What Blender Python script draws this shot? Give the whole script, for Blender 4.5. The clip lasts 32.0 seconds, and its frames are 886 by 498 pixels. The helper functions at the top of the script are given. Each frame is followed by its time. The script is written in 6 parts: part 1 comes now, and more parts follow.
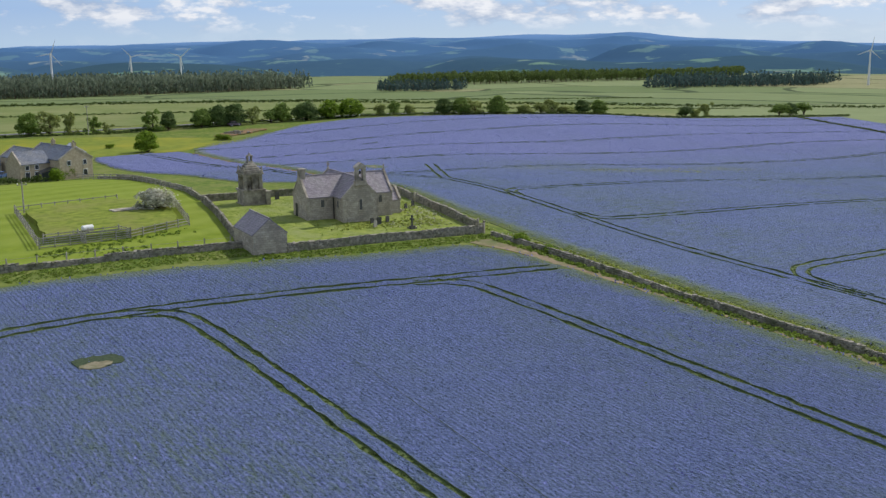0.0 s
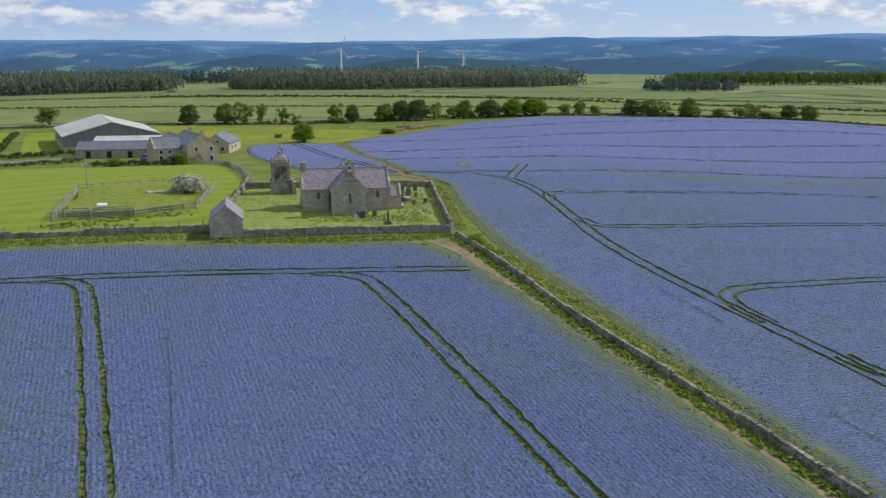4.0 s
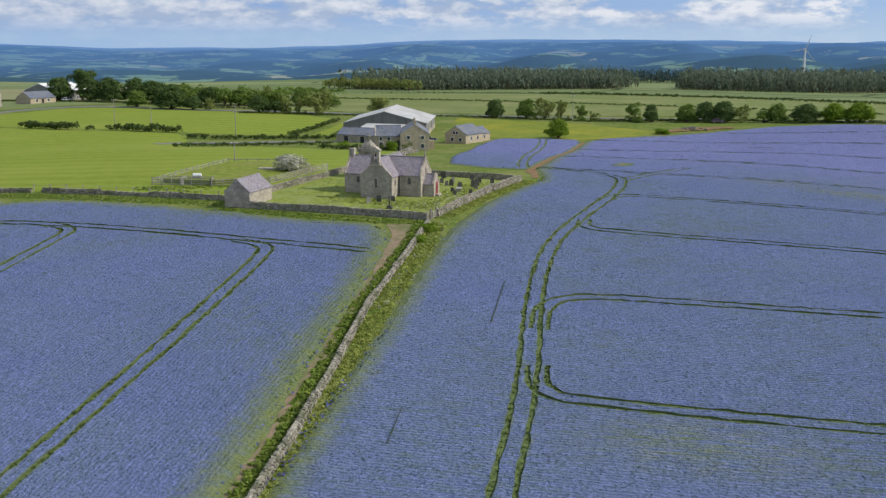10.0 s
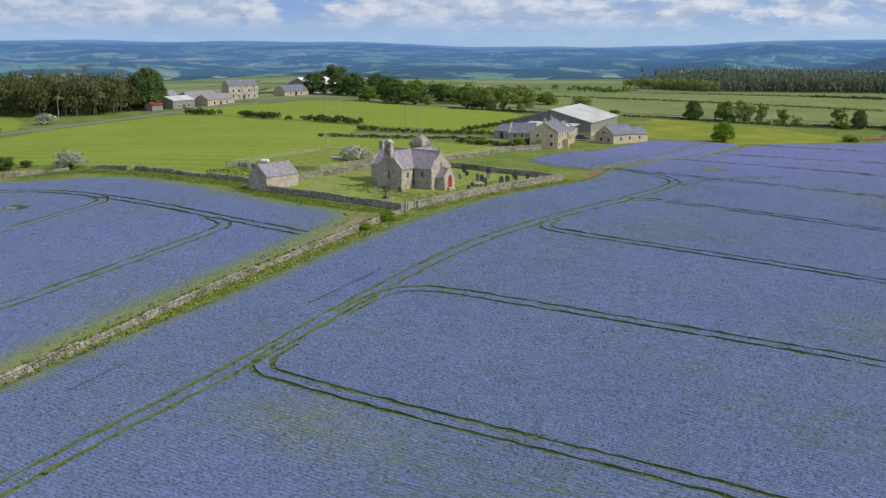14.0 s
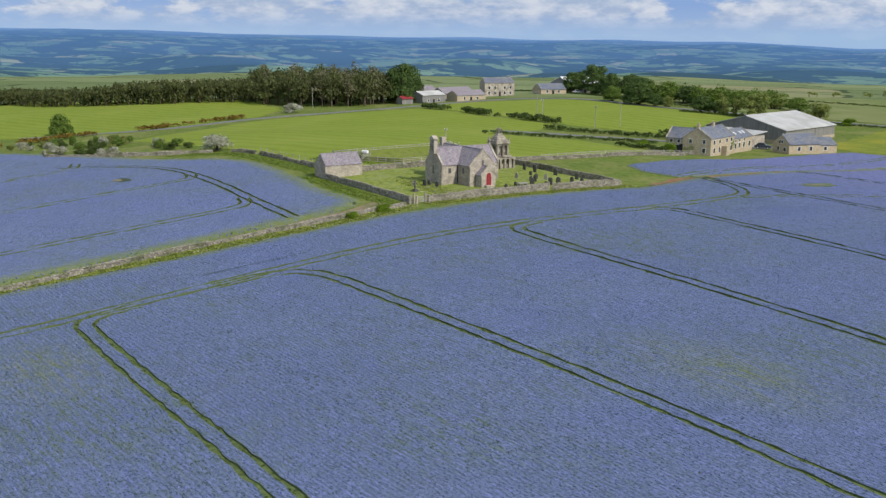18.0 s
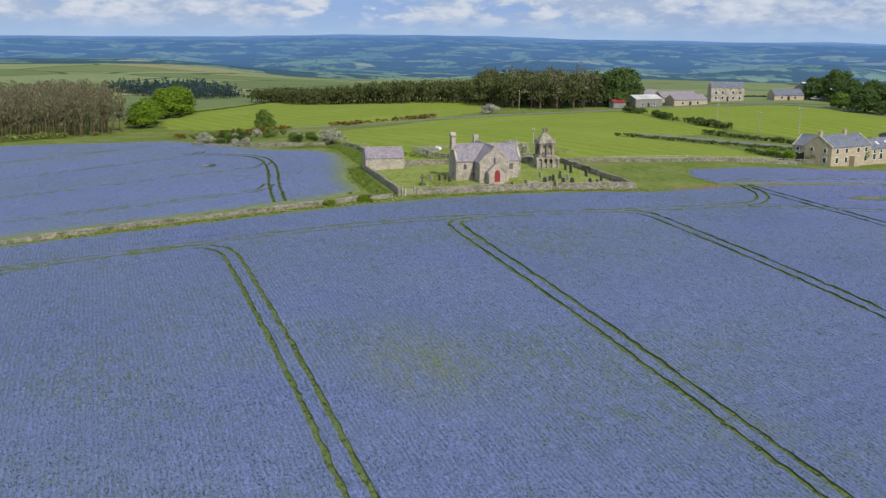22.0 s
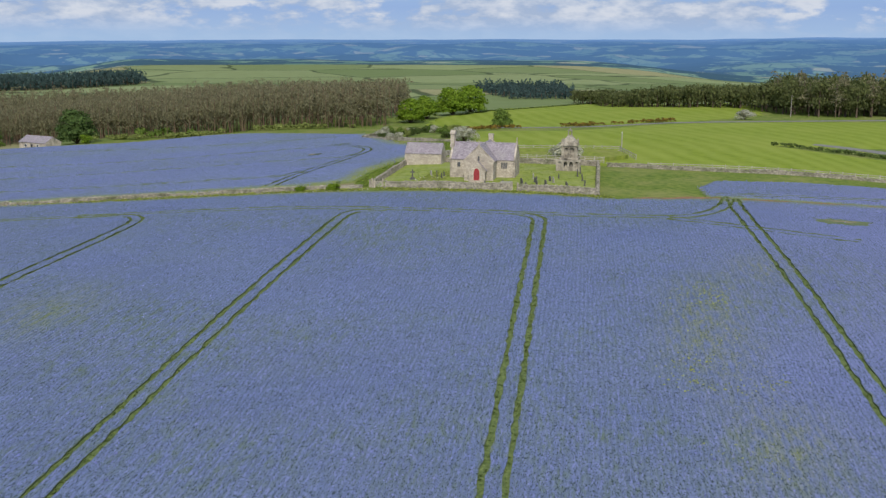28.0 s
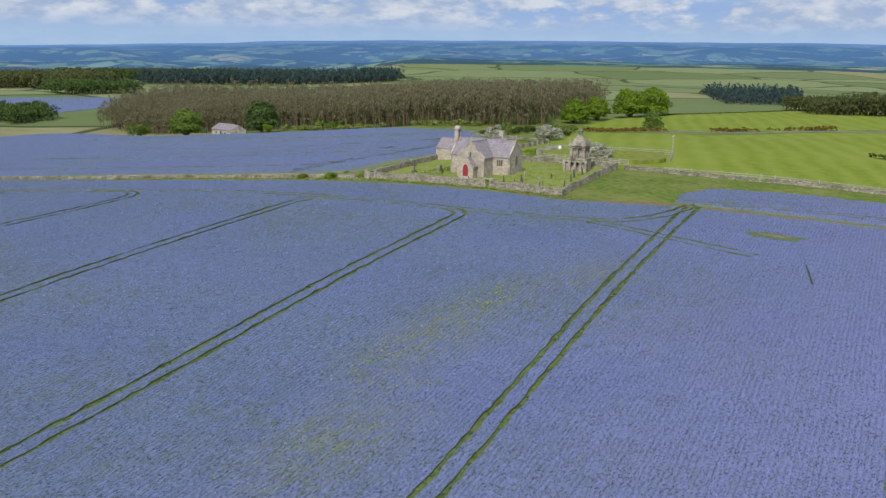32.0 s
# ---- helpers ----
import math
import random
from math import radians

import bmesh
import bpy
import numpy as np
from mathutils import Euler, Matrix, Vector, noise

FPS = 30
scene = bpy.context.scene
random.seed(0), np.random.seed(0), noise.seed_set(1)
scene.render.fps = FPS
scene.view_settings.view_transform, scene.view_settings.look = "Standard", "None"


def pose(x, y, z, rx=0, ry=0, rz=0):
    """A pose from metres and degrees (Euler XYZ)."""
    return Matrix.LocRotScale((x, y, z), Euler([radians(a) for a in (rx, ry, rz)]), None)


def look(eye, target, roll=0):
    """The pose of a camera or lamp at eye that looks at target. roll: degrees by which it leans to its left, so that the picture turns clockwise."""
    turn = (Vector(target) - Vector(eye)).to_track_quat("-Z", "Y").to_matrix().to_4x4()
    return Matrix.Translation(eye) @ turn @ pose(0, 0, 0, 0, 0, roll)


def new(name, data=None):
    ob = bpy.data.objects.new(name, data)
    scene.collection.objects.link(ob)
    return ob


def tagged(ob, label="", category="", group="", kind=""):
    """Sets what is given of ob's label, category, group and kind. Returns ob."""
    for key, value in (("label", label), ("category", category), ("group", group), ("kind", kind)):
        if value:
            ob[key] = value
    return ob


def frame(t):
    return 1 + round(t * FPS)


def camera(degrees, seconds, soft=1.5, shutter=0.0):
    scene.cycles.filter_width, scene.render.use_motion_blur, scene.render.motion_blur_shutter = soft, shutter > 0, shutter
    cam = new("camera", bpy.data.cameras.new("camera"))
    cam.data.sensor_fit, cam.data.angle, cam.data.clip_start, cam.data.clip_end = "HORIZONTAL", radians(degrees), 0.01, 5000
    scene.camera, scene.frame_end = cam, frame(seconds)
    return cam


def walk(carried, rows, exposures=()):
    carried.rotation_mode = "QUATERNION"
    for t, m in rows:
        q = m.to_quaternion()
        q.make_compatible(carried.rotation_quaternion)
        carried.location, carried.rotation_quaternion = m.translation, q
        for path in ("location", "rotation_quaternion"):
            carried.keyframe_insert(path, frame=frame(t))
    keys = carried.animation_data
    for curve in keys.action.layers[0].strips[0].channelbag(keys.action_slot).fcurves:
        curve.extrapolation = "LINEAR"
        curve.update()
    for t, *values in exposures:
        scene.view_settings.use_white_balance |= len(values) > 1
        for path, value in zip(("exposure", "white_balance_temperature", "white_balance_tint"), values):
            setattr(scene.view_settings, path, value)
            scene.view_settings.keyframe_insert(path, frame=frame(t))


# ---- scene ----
cam = camera(46.15, 32.0, soft=1.4)
walk(cam, [
    (0.0, look((-57.26, -139.03, 25.23), (-11.385, -52.439, 5.285), -0.58)),
    (1.0, look((-48.00, -144.89, 25.47), (-8.352, -55.296, 5.451), -0.51)),
    (2.0, look((-37.75, -150.14, 25.73), (-4.801, -57.882, 5.652), -0.36)),
    (3.0, look((-26.74, -154.61, 25.88), (-0.868, -60.127, 5.790), -0.23)),
    (4.0, look((-15.22, -158.17, 25.84), (3.278, -61.961, 5.784), -0.12)),
    (5.0, look((-3.37, -160.85, 25.66), (7.542, -63.481, 5.663), -0.05)),
    (6.0, look((8.71, -162.77, 25.46), (11.884, -64.831, 5.517), -0.02)),
    (7.0, look((21.03, -163.97, 25.36), (16.306, -66.090, 5.425), -0.01)),
    (8.0, look((33.60, -164.31, 25.35), (20.836, -67.158, 5.402), -0.00)),
    (9.0, look((46.50, -163.58, 25.40), (25.531, -67.869, 5.422), -0.02)),
    (10.0, look((59.68, -161.59, 25.42), (30.481, -68.061, 5.440), -0.06)),
    (11.0, look((73.01, -158.27, 25.38), (35.801, -67.623, 5.420), -0.09)),
    (12.0, look((86.26, -153.65, 25.29), (41.493, -66.483, 5.350), -0.08)),
    (13.0, look((99.18, -147.84, 25.22), (47.340, -64.689, 5.255), -0.04)),
    (14.0, look((111.52, -140.97, 25.21), (52.992, -62.396, 5.189), 0.05)),
    (15.0, look((123.14, -133.06, 25.29), (58.052, -59.842, 5.212), 0.13)),
    (16.0, look((134.02, -124.09, 25.43), (62.606, -57.047, 5.304), 0.25)),
    (17.0, look((144.19, -114.06, 25.59), (66.932, -53.865, 5.399), 0.41)),
    (18.0, look((153.63, -103.02, 25.72), (71.234, -50.102, 5.435), 0.55)),
    (19.0, look((162.18, -91.12, 25.73), (75.437, -45.707, 5.389), 0.61)),
    (20.0, look((169.69, -78.55, 25.59), (79.380, -40.701, 5.283), 0.52)),
    (21.0, look((176.15, -65.41, 25.35), (83.021, -35.082, 5.178), 0.42)),
    (22.0, look((181.58, -51.78, 25.14), (86.312, -28.899, 5.120), 0.36)),
    (23.0, look((185.85, -37.75, 25.05), (89.087, -22.325, 5.086), 0.34)),
    (24.0, look((188.85, -23.48, 25.09), (91.200, -15.554, 5.055), 0.27)),
    (25.0, look((190.57, -9.19, 25.17), (92.605, -8.713, 5.083), 0.20)),
    (26.0, look((191.02, 4.99, 25.20), (93.293, -1.843, 5.145), 0.19)),
    (27.0, look((190.27, 19.03, 25.16), (93.290, 5.047, 5.178), 0.23)),
    (28.0, look((188.37, 32.87, 25.05), (92.643, 11.921, 5.122), 0.23)),
    (29.0, look((185.40, 46.35, 24.89), (91.403, 18.656, 4.966), 0.24)),
    (30.0, look((181.54, 59.40, 24.72), (89.726, 25.148, 4.770), 0.31)),
    (31.0, look((176.94, 71.97, 24.58), (87.774, 31.335, 4.606), 0.46)),
    (32.0, look((171.66, 84.04, 24.50), (85.595, 37.217, 4.498), 0.82)),
])
# ---- end of walk ----

# ---- world, sun, exposure ----
scene.view_settings.exposure = 0.2
SUN_AZ, SUN_EL = radians(11.5), radians(40)          # azimuth from +x towards +y
SUN = Vector((math.cos(SUN_EL) * math.cos(SUN_AZ), math.cos(SUN_EL) * math.sin(SUN_AZ), math.sin(SUN_EL)))
sun = new("sun", bpy.data.lights.new("sun", "SUN"))
sun.data.energy, sun.data.angle, sun.data.color = 3.1, radians(0.7), (1.0, 0.95, 0.86)
sun.matrix_world = look((0, 0, 0), -SUN)


class Nodes:
    """A short way to write node trees."""

    def __init__(self, tree):
        self.tree = tree
        tree.nodes.clear()

    def add(self, kind, ins=(), **props):
        n = self.tree.nodes.new(kind)
        for k, v in props.items():
            setattr(n, k, v)
        for k, v in dict(ins).items():
            if isinstance(v, bpy.types.NodeSocket):
                self.tree.links.new(v, n.inputs[k])
            else:
                n.inputs[k].default_value = v
        return n

    def math(self, op, a, b=0.0, c=0.0):
        return self.add("ShaderNodeMath", {0: a, 1: b, 2: c}, operation=op).outputs[0]

    def noise(self, vec, scale, detail=4.0, rough=0.55):
        return self.add("ShaderNodeTexNoise", {"Vector": vec, "Scale": scale, "Detail": detail, "Roughness": rough}).outputs["Fac"]

    def ramp(self, fac, lo, hi, a=0.0, b=1.0):
        return self.add("ShaderNodeMapRange", {"Value": fac, "From Min": lo, "From Max": hi, "To Min": a, "To Max": b}).outputs[0]

    def mix(self, fac, a, b, blend="MIX"):
        n = self.tree.nodes.new("ShaderNodeMix")
        n.data_type, n.blend_type = "RGBA", blend
        for s, v in ((n.inputs[0], fac), (n.inputs[6], a), (n.inputs[7], b)):
            if isinstance(v, bpy.types.NodeSocket):
                self.tree.links.new(v, s)
            else:
                s.default_value = v if not isinstance(v, tuple) else (*v, 1.0)[:4]
        return n.outputs[2]


def build_world():
    w = bpy.data.worlds.new("world")
    scene.world = w
    w.use_nodes = True
    n = Nodes(w.node_tree)
    sky = n.add("ShaderNodeTexSky", sky_type="NISHITA", sun_disc=False, sun_elevation=SUN_EL, sun_rotation=radians(90) - SUN_AZ,
                altitude=250.0, air_density=1.0, dust_density=0.6, ozone_density=1.5)
    d = n.add("ShaderNodeTexCoord").outputs["Generated"]
    xyz = n.add("ShaderNodeSeparateXYZ", {0: d})
    west = n.ramp(xyz.outputs[0], 0.35, -0.75)
    puff = n.add("ShaderNodeMapping", {"Vector": d, "Scale": (19.0, 19.0, 52.0)}).outputs[0]
    big = n.noise(puff, 0.5, 3.0, 0.5)
    small = n.noise(puff, 1.5, 9.0, 0.6)
    cover = n.math("ADD", n.math("MULTIPLY", big, 0.5), n.math("MULTIPLY", small, 0.5))
    cover = n.math("ADD", cover, n.math("MULTIPLY", west, 0.07))
    mask = n.ramp(cover, 0.475, 0.55)
    mask = n.math("MULTIPLY", mask, n.ramp(xyz.outputs[2], 0.005, 0.020, 0.12, 1.0))
    low = n.math("SUBTRACT", 1.0, n.ramp(xyz.outputs[2], 0.0, 0.35))
    deep = n.mix(west, (2.2, 3.7, 6.4), (0.75, 1.95, 5.1))
    blue = n.mix(n.ramp(xyz.outputs[2], 0.0, 0.028), n.mix(west, (3.4, 4.7, 6.3), (2.1, 3.5, 5.8)), deep)
    base = n.mix(n.math("MULTIPLY", low, 0.85), sky.outputs[0], blue)
    white = n.mix(n.ramp(small, 0.42, 0.62), (2.9, 3.6, 4.9), n.mix(west, (6.7, 6.8, 7.1), (5.0, 5.3, 5.9)))
    col = n.mix(n.math("MULTIPLY", mask, 0.92), base, white)
    bg = n.add("ShaderNodeBackground", {"Color": col, "Strength": 0.115})
    n.add("ShaderNodeOutputWorld", {"Surface": bg.outputs[0]})


build_world()

# ---- materials ----
MATS = {}


def material(name, dark, light, scale=1.0, rough=0.85, bump=0.3, bump_scale=None, stain=None, stain_scale=0.15, metal=0.0, island=0.0, obj=0.0, spec=0.3, extra=None, stretch=(1, 1, 1), thin=0.0, relief=None, canopy=0.0):
    """A surface with grain (scale per metre), large stains and fine relief; island / obj: how far single pieces differ in lightness."""
    if name in MATS:
        return MATS[name]
    m = bpy.data.materials.new(name)
    m.use_nodes = True
    n = Nodes(m.node_tree)
    pos = n.add("ShaderNodeNewGeometry")
    vec = n.add("ShaderNodeMapping", {"Vector": pos.outputs["Position"], "Scale": stretch}).outputs[0]
    col = n.mix(n.ramp(n.noise(vec, scale, 5.0, 0.6), 0.32, 0.68), dark, light)
    if stain:
        col = n.mix(n.ramp(n.noise(vec, stain_scale, 4.0, 0.55), 0.45, 0.7), col, stain)
    if island:
        v = n.ramp(pos.outputs["Random Per Island"], 0.0, 1.0, 1.0 - island, 1.0 + island)
        col = n.mix(1.0, col, n.add("ShaderNodeCombineColor", {0: v, 1: v, 2: v}).outputs[0], "MULTIPLY")
    if obj:
        v = n.ramp(n.add("ShaderNodeObjectInfo").outputs["Random"], 0.0, 1.0, 1.0 - obj, 1.0 + obj)
        col = n.mix(1.0, col, n.add("ShaderNodeCombineColor", {0: v, 1: v, 2: v}).outputs[0], "MULTIPLY")
    if extra:
        col = extra(n, vec, col)
    ins = {"Base Color": col, "Roughness": rough, "Metallic": metal, "Specular IOR Level": spec, "Diffuse Roughness": canopy}
    if bump:
        b = n.add("ShaderNodeBump", {"Strength": bump, "Distance": 0.32 if relief else 0.05, "Height": relief(n, vec) if relief else n.noise(vec, bump_scale or scale * 3, 4.0, 0.6)})
        ins["Normal"] = b.outputs[0]
    s = n.add("ShaderNodeBsdfPrincipled", ins)
    if thin:
        back = n.add("ShaderNodeBsdfTranslucent", {"Color": col})
        s = n.add("ShaderNodeMixShader", {0: thin, 1: s.outputs[0], 2: back.outputs[0]})
    n.add("ShaderNodeOutputMaterial", {"Surface": s.outputs[0]})
    MATS[name] = m
    return m


def drill(n, vec, angle, pitch):
    """Place along and across the drill rows, and how high the row stands there (0 in the furrow, 1 on the crest)."""
    r = n.add("ShaderNodeMapping", {"Vector": vec, "Rotation": (0, 0, -angle)}).outputs[0]
    y = n.add("ShaderNodeSeparateXYZ", {0: r}).outputs[1]
    wob = n.math("MULTIPLY", n.noise(vec, 0.7, 4.0), 0.45)
    return r, n.math("MULTIPLY", n.math("PINGPONG", n.math("ADD", y, wob), pitch / 2), 2 / pitch)


def rows_of(angle, pitch, amount, tint, weeds=(), pale_north=None):
    """Drill rows with darker furrows, thin greenish patches and weeds."""
    def extra(n, vec, col):
        r, crest = drill(n, vec, angle, pitch)
        streak = n.add("ShaderNodeMapping", {"Vector": r, "Scale": (0.35, 1.6, 1.0)}).outputs[0]
        pale = n.ramp(n.noise(vec, 0.11, 5.0, 0.6), 0.42, 0.66, 0.0, 0.5)
        col = n.mix(pale, col, (0.145, 0.182, 0.275))
        thin = n.ramp(n.noise(vec, 0.03, 6.0, 0.66), 0.43, 0.64, 0.0, 0.85)
        col = n.mix(n.math("MULTIPLY", thin, n.ramp(n.noise(streak, 1.1, 5.0, 0.72), 0.42, 0.64)), col, (0.12, 0.165, 0.075))
        for x, y, rx, ry in weeds:
            away = n.add("ShaderNodeVectorMath", {0: n.add("ShaderNodeMapping", {"Vector": vec, "Location": (-x / rx, -y / ry, 0), "Scale": (1 / rx, 1 / ry, 0)}).outputs[0]}, operation="LENGTH").outputs["Value"]
            spot = n.math("MULTIPLY", n.ramp(away, 0.0, 1.0, 1.0, 0.0), n.ramp(n.noise(streak, 1.3, 5.0, 0.75), 0.43, 0.58))
            col = n.mix(spot, col, (0.185, 0.215, 0.055))
        glint = n.ramp(n.noise(streak, 2.6, 4.0, 0.7), 0.5, 0.66, 0.0, 0.55)
        col = n.mix(glint, col, (0.235, 0.265, 0.58))
        if pale_north:                                         # paler violet of a grazing view, painted in towards the north
            north = n.math("ADD", n.add("ShaderNodeSeparateXYZ", {0: vec}).outputs[1], n.math("MULTIPLY", n.noise(vec, 0.04, 3.0), 30.0))
            col = n.mix(n.ramp(north, pale_north[0], pale_north[1], 0.0, 0.7), col, (0.222, 0.235, 0.475))
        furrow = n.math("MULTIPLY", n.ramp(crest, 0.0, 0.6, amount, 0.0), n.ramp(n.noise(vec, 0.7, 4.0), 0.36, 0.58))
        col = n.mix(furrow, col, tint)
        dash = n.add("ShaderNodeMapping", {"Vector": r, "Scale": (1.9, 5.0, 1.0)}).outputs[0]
        speck = n.ramp(n.noise(dash, 1.7, 4.0, 0.7), 0.535, 0.605, 0.0, 0.95 if pale_north else 0.85)
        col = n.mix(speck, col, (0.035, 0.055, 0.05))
        rim = n.add("ShaderNodeAttribute", attribute_name="thin").outputs["Fac"]
        rim = n.math("ADD", rim, n.math("MULTIPLY", n.math("SUBTRACT", n.noise(vec, 0.9, 5.0, 0.7), 0.5), 1.1))
        return n.mix(n.ramp(rim, 0.25, 0.95, 0.0, 0.92), col, n.mix(n.noise(vec, 0.5, 4.0), (0.10, 0.15, 0.04), (0.23, 0.25, 0.075)))
    return extra


def ridged(angle, pitch, much=0.2):
    def relief(n, vec):
        _, crest = drill(n, vec, angle, pitch)
        return n.math("ADD", n.math("MULTIPLY", crest, much), n.noise(vec, 2.8, 4.0, 0.62))
    return relief


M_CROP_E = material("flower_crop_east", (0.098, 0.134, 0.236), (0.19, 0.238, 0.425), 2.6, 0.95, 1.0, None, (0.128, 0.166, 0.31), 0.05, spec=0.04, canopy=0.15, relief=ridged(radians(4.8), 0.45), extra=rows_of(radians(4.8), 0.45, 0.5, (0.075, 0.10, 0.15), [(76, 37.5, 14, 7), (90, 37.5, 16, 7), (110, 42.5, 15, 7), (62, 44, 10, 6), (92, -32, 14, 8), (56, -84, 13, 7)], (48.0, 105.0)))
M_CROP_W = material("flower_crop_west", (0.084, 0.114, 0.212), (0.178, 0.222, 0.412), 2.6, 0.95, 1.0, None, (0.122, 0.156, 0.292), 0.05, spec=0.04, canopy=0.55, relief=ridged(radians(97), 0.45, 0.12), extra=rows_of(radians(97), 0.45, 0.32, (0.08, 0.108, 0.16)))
M_TRACK = material("wheel_track_green", (0.05, 0.082, 0.026), (0.15, 0.195, 0.062), 3.0, 0.95, 0.6)
M_STEM = material("crop_stems", (0.07, 0.10, 0.045), (0.135, 0.17, 0.075), 4.0, 0.95, 0.5)
# stems with the shadow of a deep gap put into the colour
M_GAP = material("shaded_bare_stems", (0.025, 0.042, 0.022), (0.06, 0.085, 0.04), 4.0, 0.95, 0.6)
M_VERGE = material("rough_grass", (0.11, 0.155, 0.022), (0.24, 0.275, 0.05), 0.8, 0.95, 0.8, 4.0, (0.22, 0.22, 0.07), 0.12, spec=0.06)
M_YARD = material("churchyard_grass", (0.125, 0.178, 0.028), (0.285, 0.32, 0.078), 1.1, 0.95, 0.9, 4.0, (0.24, 0.27, 0.10), 0.25, spec=0.06)


def mown(n, vec, col):
    w = n.add("ShaderNodeTexWave", {"Vector": n.add("ShaderNodeMapping", {"Vector": vec, "Rotation": (0, 0, radians(72))}).outputs[0], "Scale": 0.05, "Distortion": 3.5, "Detail": 2.0}, wave_type="BANDS").outputs["Fac"]
    return n.mix(n.math("MULTIPLY", w, 0.32), col, (0.275, 0.325, 0.075))


M_PASTURE = material("mown_pasture", (0.14, 0.195, 0.02), (0.195, 0.25, 0.03), 0.5, 0.95, 0.3, 5.0, (0.205, 0.25, 0.04), 0.03, extra=mown, spec=0.06)
M_PASTURE2 = material("grazed_pasture", (0.13, 0.17, 0.05), (0.18, 0.21, 0.075), 0.25, 0.95, 0.4, 5.0, (0.215, 0.225, 0.095), 0.03, spec=0.06)
M_BUTTER = material("buttercup_meadow", (0.13, 0.175, 0.028), (0.21, 0.24, 0.04), 0.35, 0.95, 0.4, 5.0, (0.27, 0.26, 0.035), 0.06, spec=0.06)
M_SOIL = material("bare_soil", (0.16, 0.08, 0.038), (0.28, 0.155, 0.08), 1.2, 0.95, 0.7, 5.0, (0.11, 0.12, 0.04), 0.4)
M_TRODDEN = material("trodden_earth", (0.17, 0.125, 0.075), (0.29, 0.22, 0.14), 0.9, 0.95, 0.7, 5.0, (0.12, 0.14, 0.045), 0.35)
M_STRAW = material("pale_trampled_straw", (0.15, 0.135, 0.08), (0.29, 0.25, 0.17), 1.5, 0.95, 0.7, 5.0, (0.09, 0.12, 0.04), 0.5)
M_ROAD = material("road_asphalt", (0.13, 0.13, 0.13), (0.2, 0.2, 0.195), 1.0, 0.9, 0.2)


def coursed(n, vec, col):
    """Squared rubble in courses, stone by stone a little lighter or darker."""
    xyz = n.add("ShaderNodeSeparateXYZ", {0: vec})
    flat = n.add("ShaderNodeCombineXYZ", {0: n.math("ADD", xyz.outputs[0], xyz.outputs[1]), 1: xyz.outputs[2], 2: 0.0}).outputs[0]
    b = n.add("ShaderNodeTexBrick", {"Vector": flat, "Color1": (0.82, 0.81, 0.81, 1), "Color2": (1.13, 1.11, 1.08, 1), "Mortar": (0.72, 0.7, 0.68, 1), "Scale": 1.0, "Mortar Size": 0.02, "Brick Width": 0.55, "Row Height": 0.28})
    return n.mix(1.0, col, b.outputs[0], "MULTIPLY")


M_STONE = material("sandstone_masonry", (0.355, 0.315, 0.26), (0.50, 0.45, 0.375), 2.2, 0.92, 0.6, 4.0, (0.31, 0.275, 0.23), 0.5, extra=coursed)
M_STONE_L = material("pale_dressed_stone", (0.33, 0.285, 0.225), (0.53, 0.47, 0.385), 2.0, 0.9, 0.5, 6.0, (0.2, 0.175, 0.145), 0.6)
M_DRYSTONE = material("dry_stone", (0.18, 0.162, 0.13), (0.39, 0.355, 0.29), 3.0, 0.95, 0.7, 8.0, (0.135, 0.14, 0.08), 0.5, island=0.3)


def slated(n, vec, col):
    """Slate courses: thin shadow lines at every lap and slates of uneven tone."""
    z = n.add("ShaderNodeSeparateXYZ", {0: vec})
    flat = n.add("ShaderNodeCombineXYZ", {0: n.math("ADD", z.outputs[0], z.outputs[1]), 1: z.outputs[2], 2: 0.0}).outputs[0]
    b = n.add("ShaderNodeTexBrick", {"Vector": flat, "Color1": (0.8, 0.8, 0.8, 1), "Color2": (1.15, 1.15, 1.15, 1), "Mortar": (0.55, 0.55, 0.55, 1), "Scale": 1.0, "Mortar Size": 0.012, "Brick Width": 0.32, "Row Height": 0.2})
    return n.mix(1.0, col, b.outputs[0], "MULTIPLY")


M_SLATE = material("stone_slate_roof", (0.22, 0.19, 0.215), (0.32, 0.28, 0.31), 1.6, 0.55, 0.5, 5.0, (0.27, 0.25, 0.25), 0.4, extra=slated)
M_SLATE_B = material("blue_slate_roof", (0.115, 0.13, 0.17), (0.19, 0.21, 0.26), 1.2, 0.5, 0.3, 4.0, (0.2, 0.2, 0.2), 0.3, extra=slated)
M_DARK = material("dark_opening", (0.012, 0.012, 0.014), (0.025, 0.025, 0.028), 2.0, 0.5, 0.0)
M_RED = material("red_door_paint", (0.22, 0.022, 0.028), (0.31, 0.04, 0.045), 2.0, 0.5, 0.1)
M_WHITE = material("white_paint", (0.7, 0.7, 0.68), (0.8, 0.8, 0.78), 1.0, 0.5, 0.05)
M_BARK = material("bark", (0.07, 0.05, 0.035), (0.15, 0.11, 0.08), 4.0, 0.95, 0.6)
M_TIMBER = material("weathered_timber", (0.25, 0.23, 0.20), (0.40, 0.375, 0.335), 3.0, 0.9, 0.4, obj=0.15)
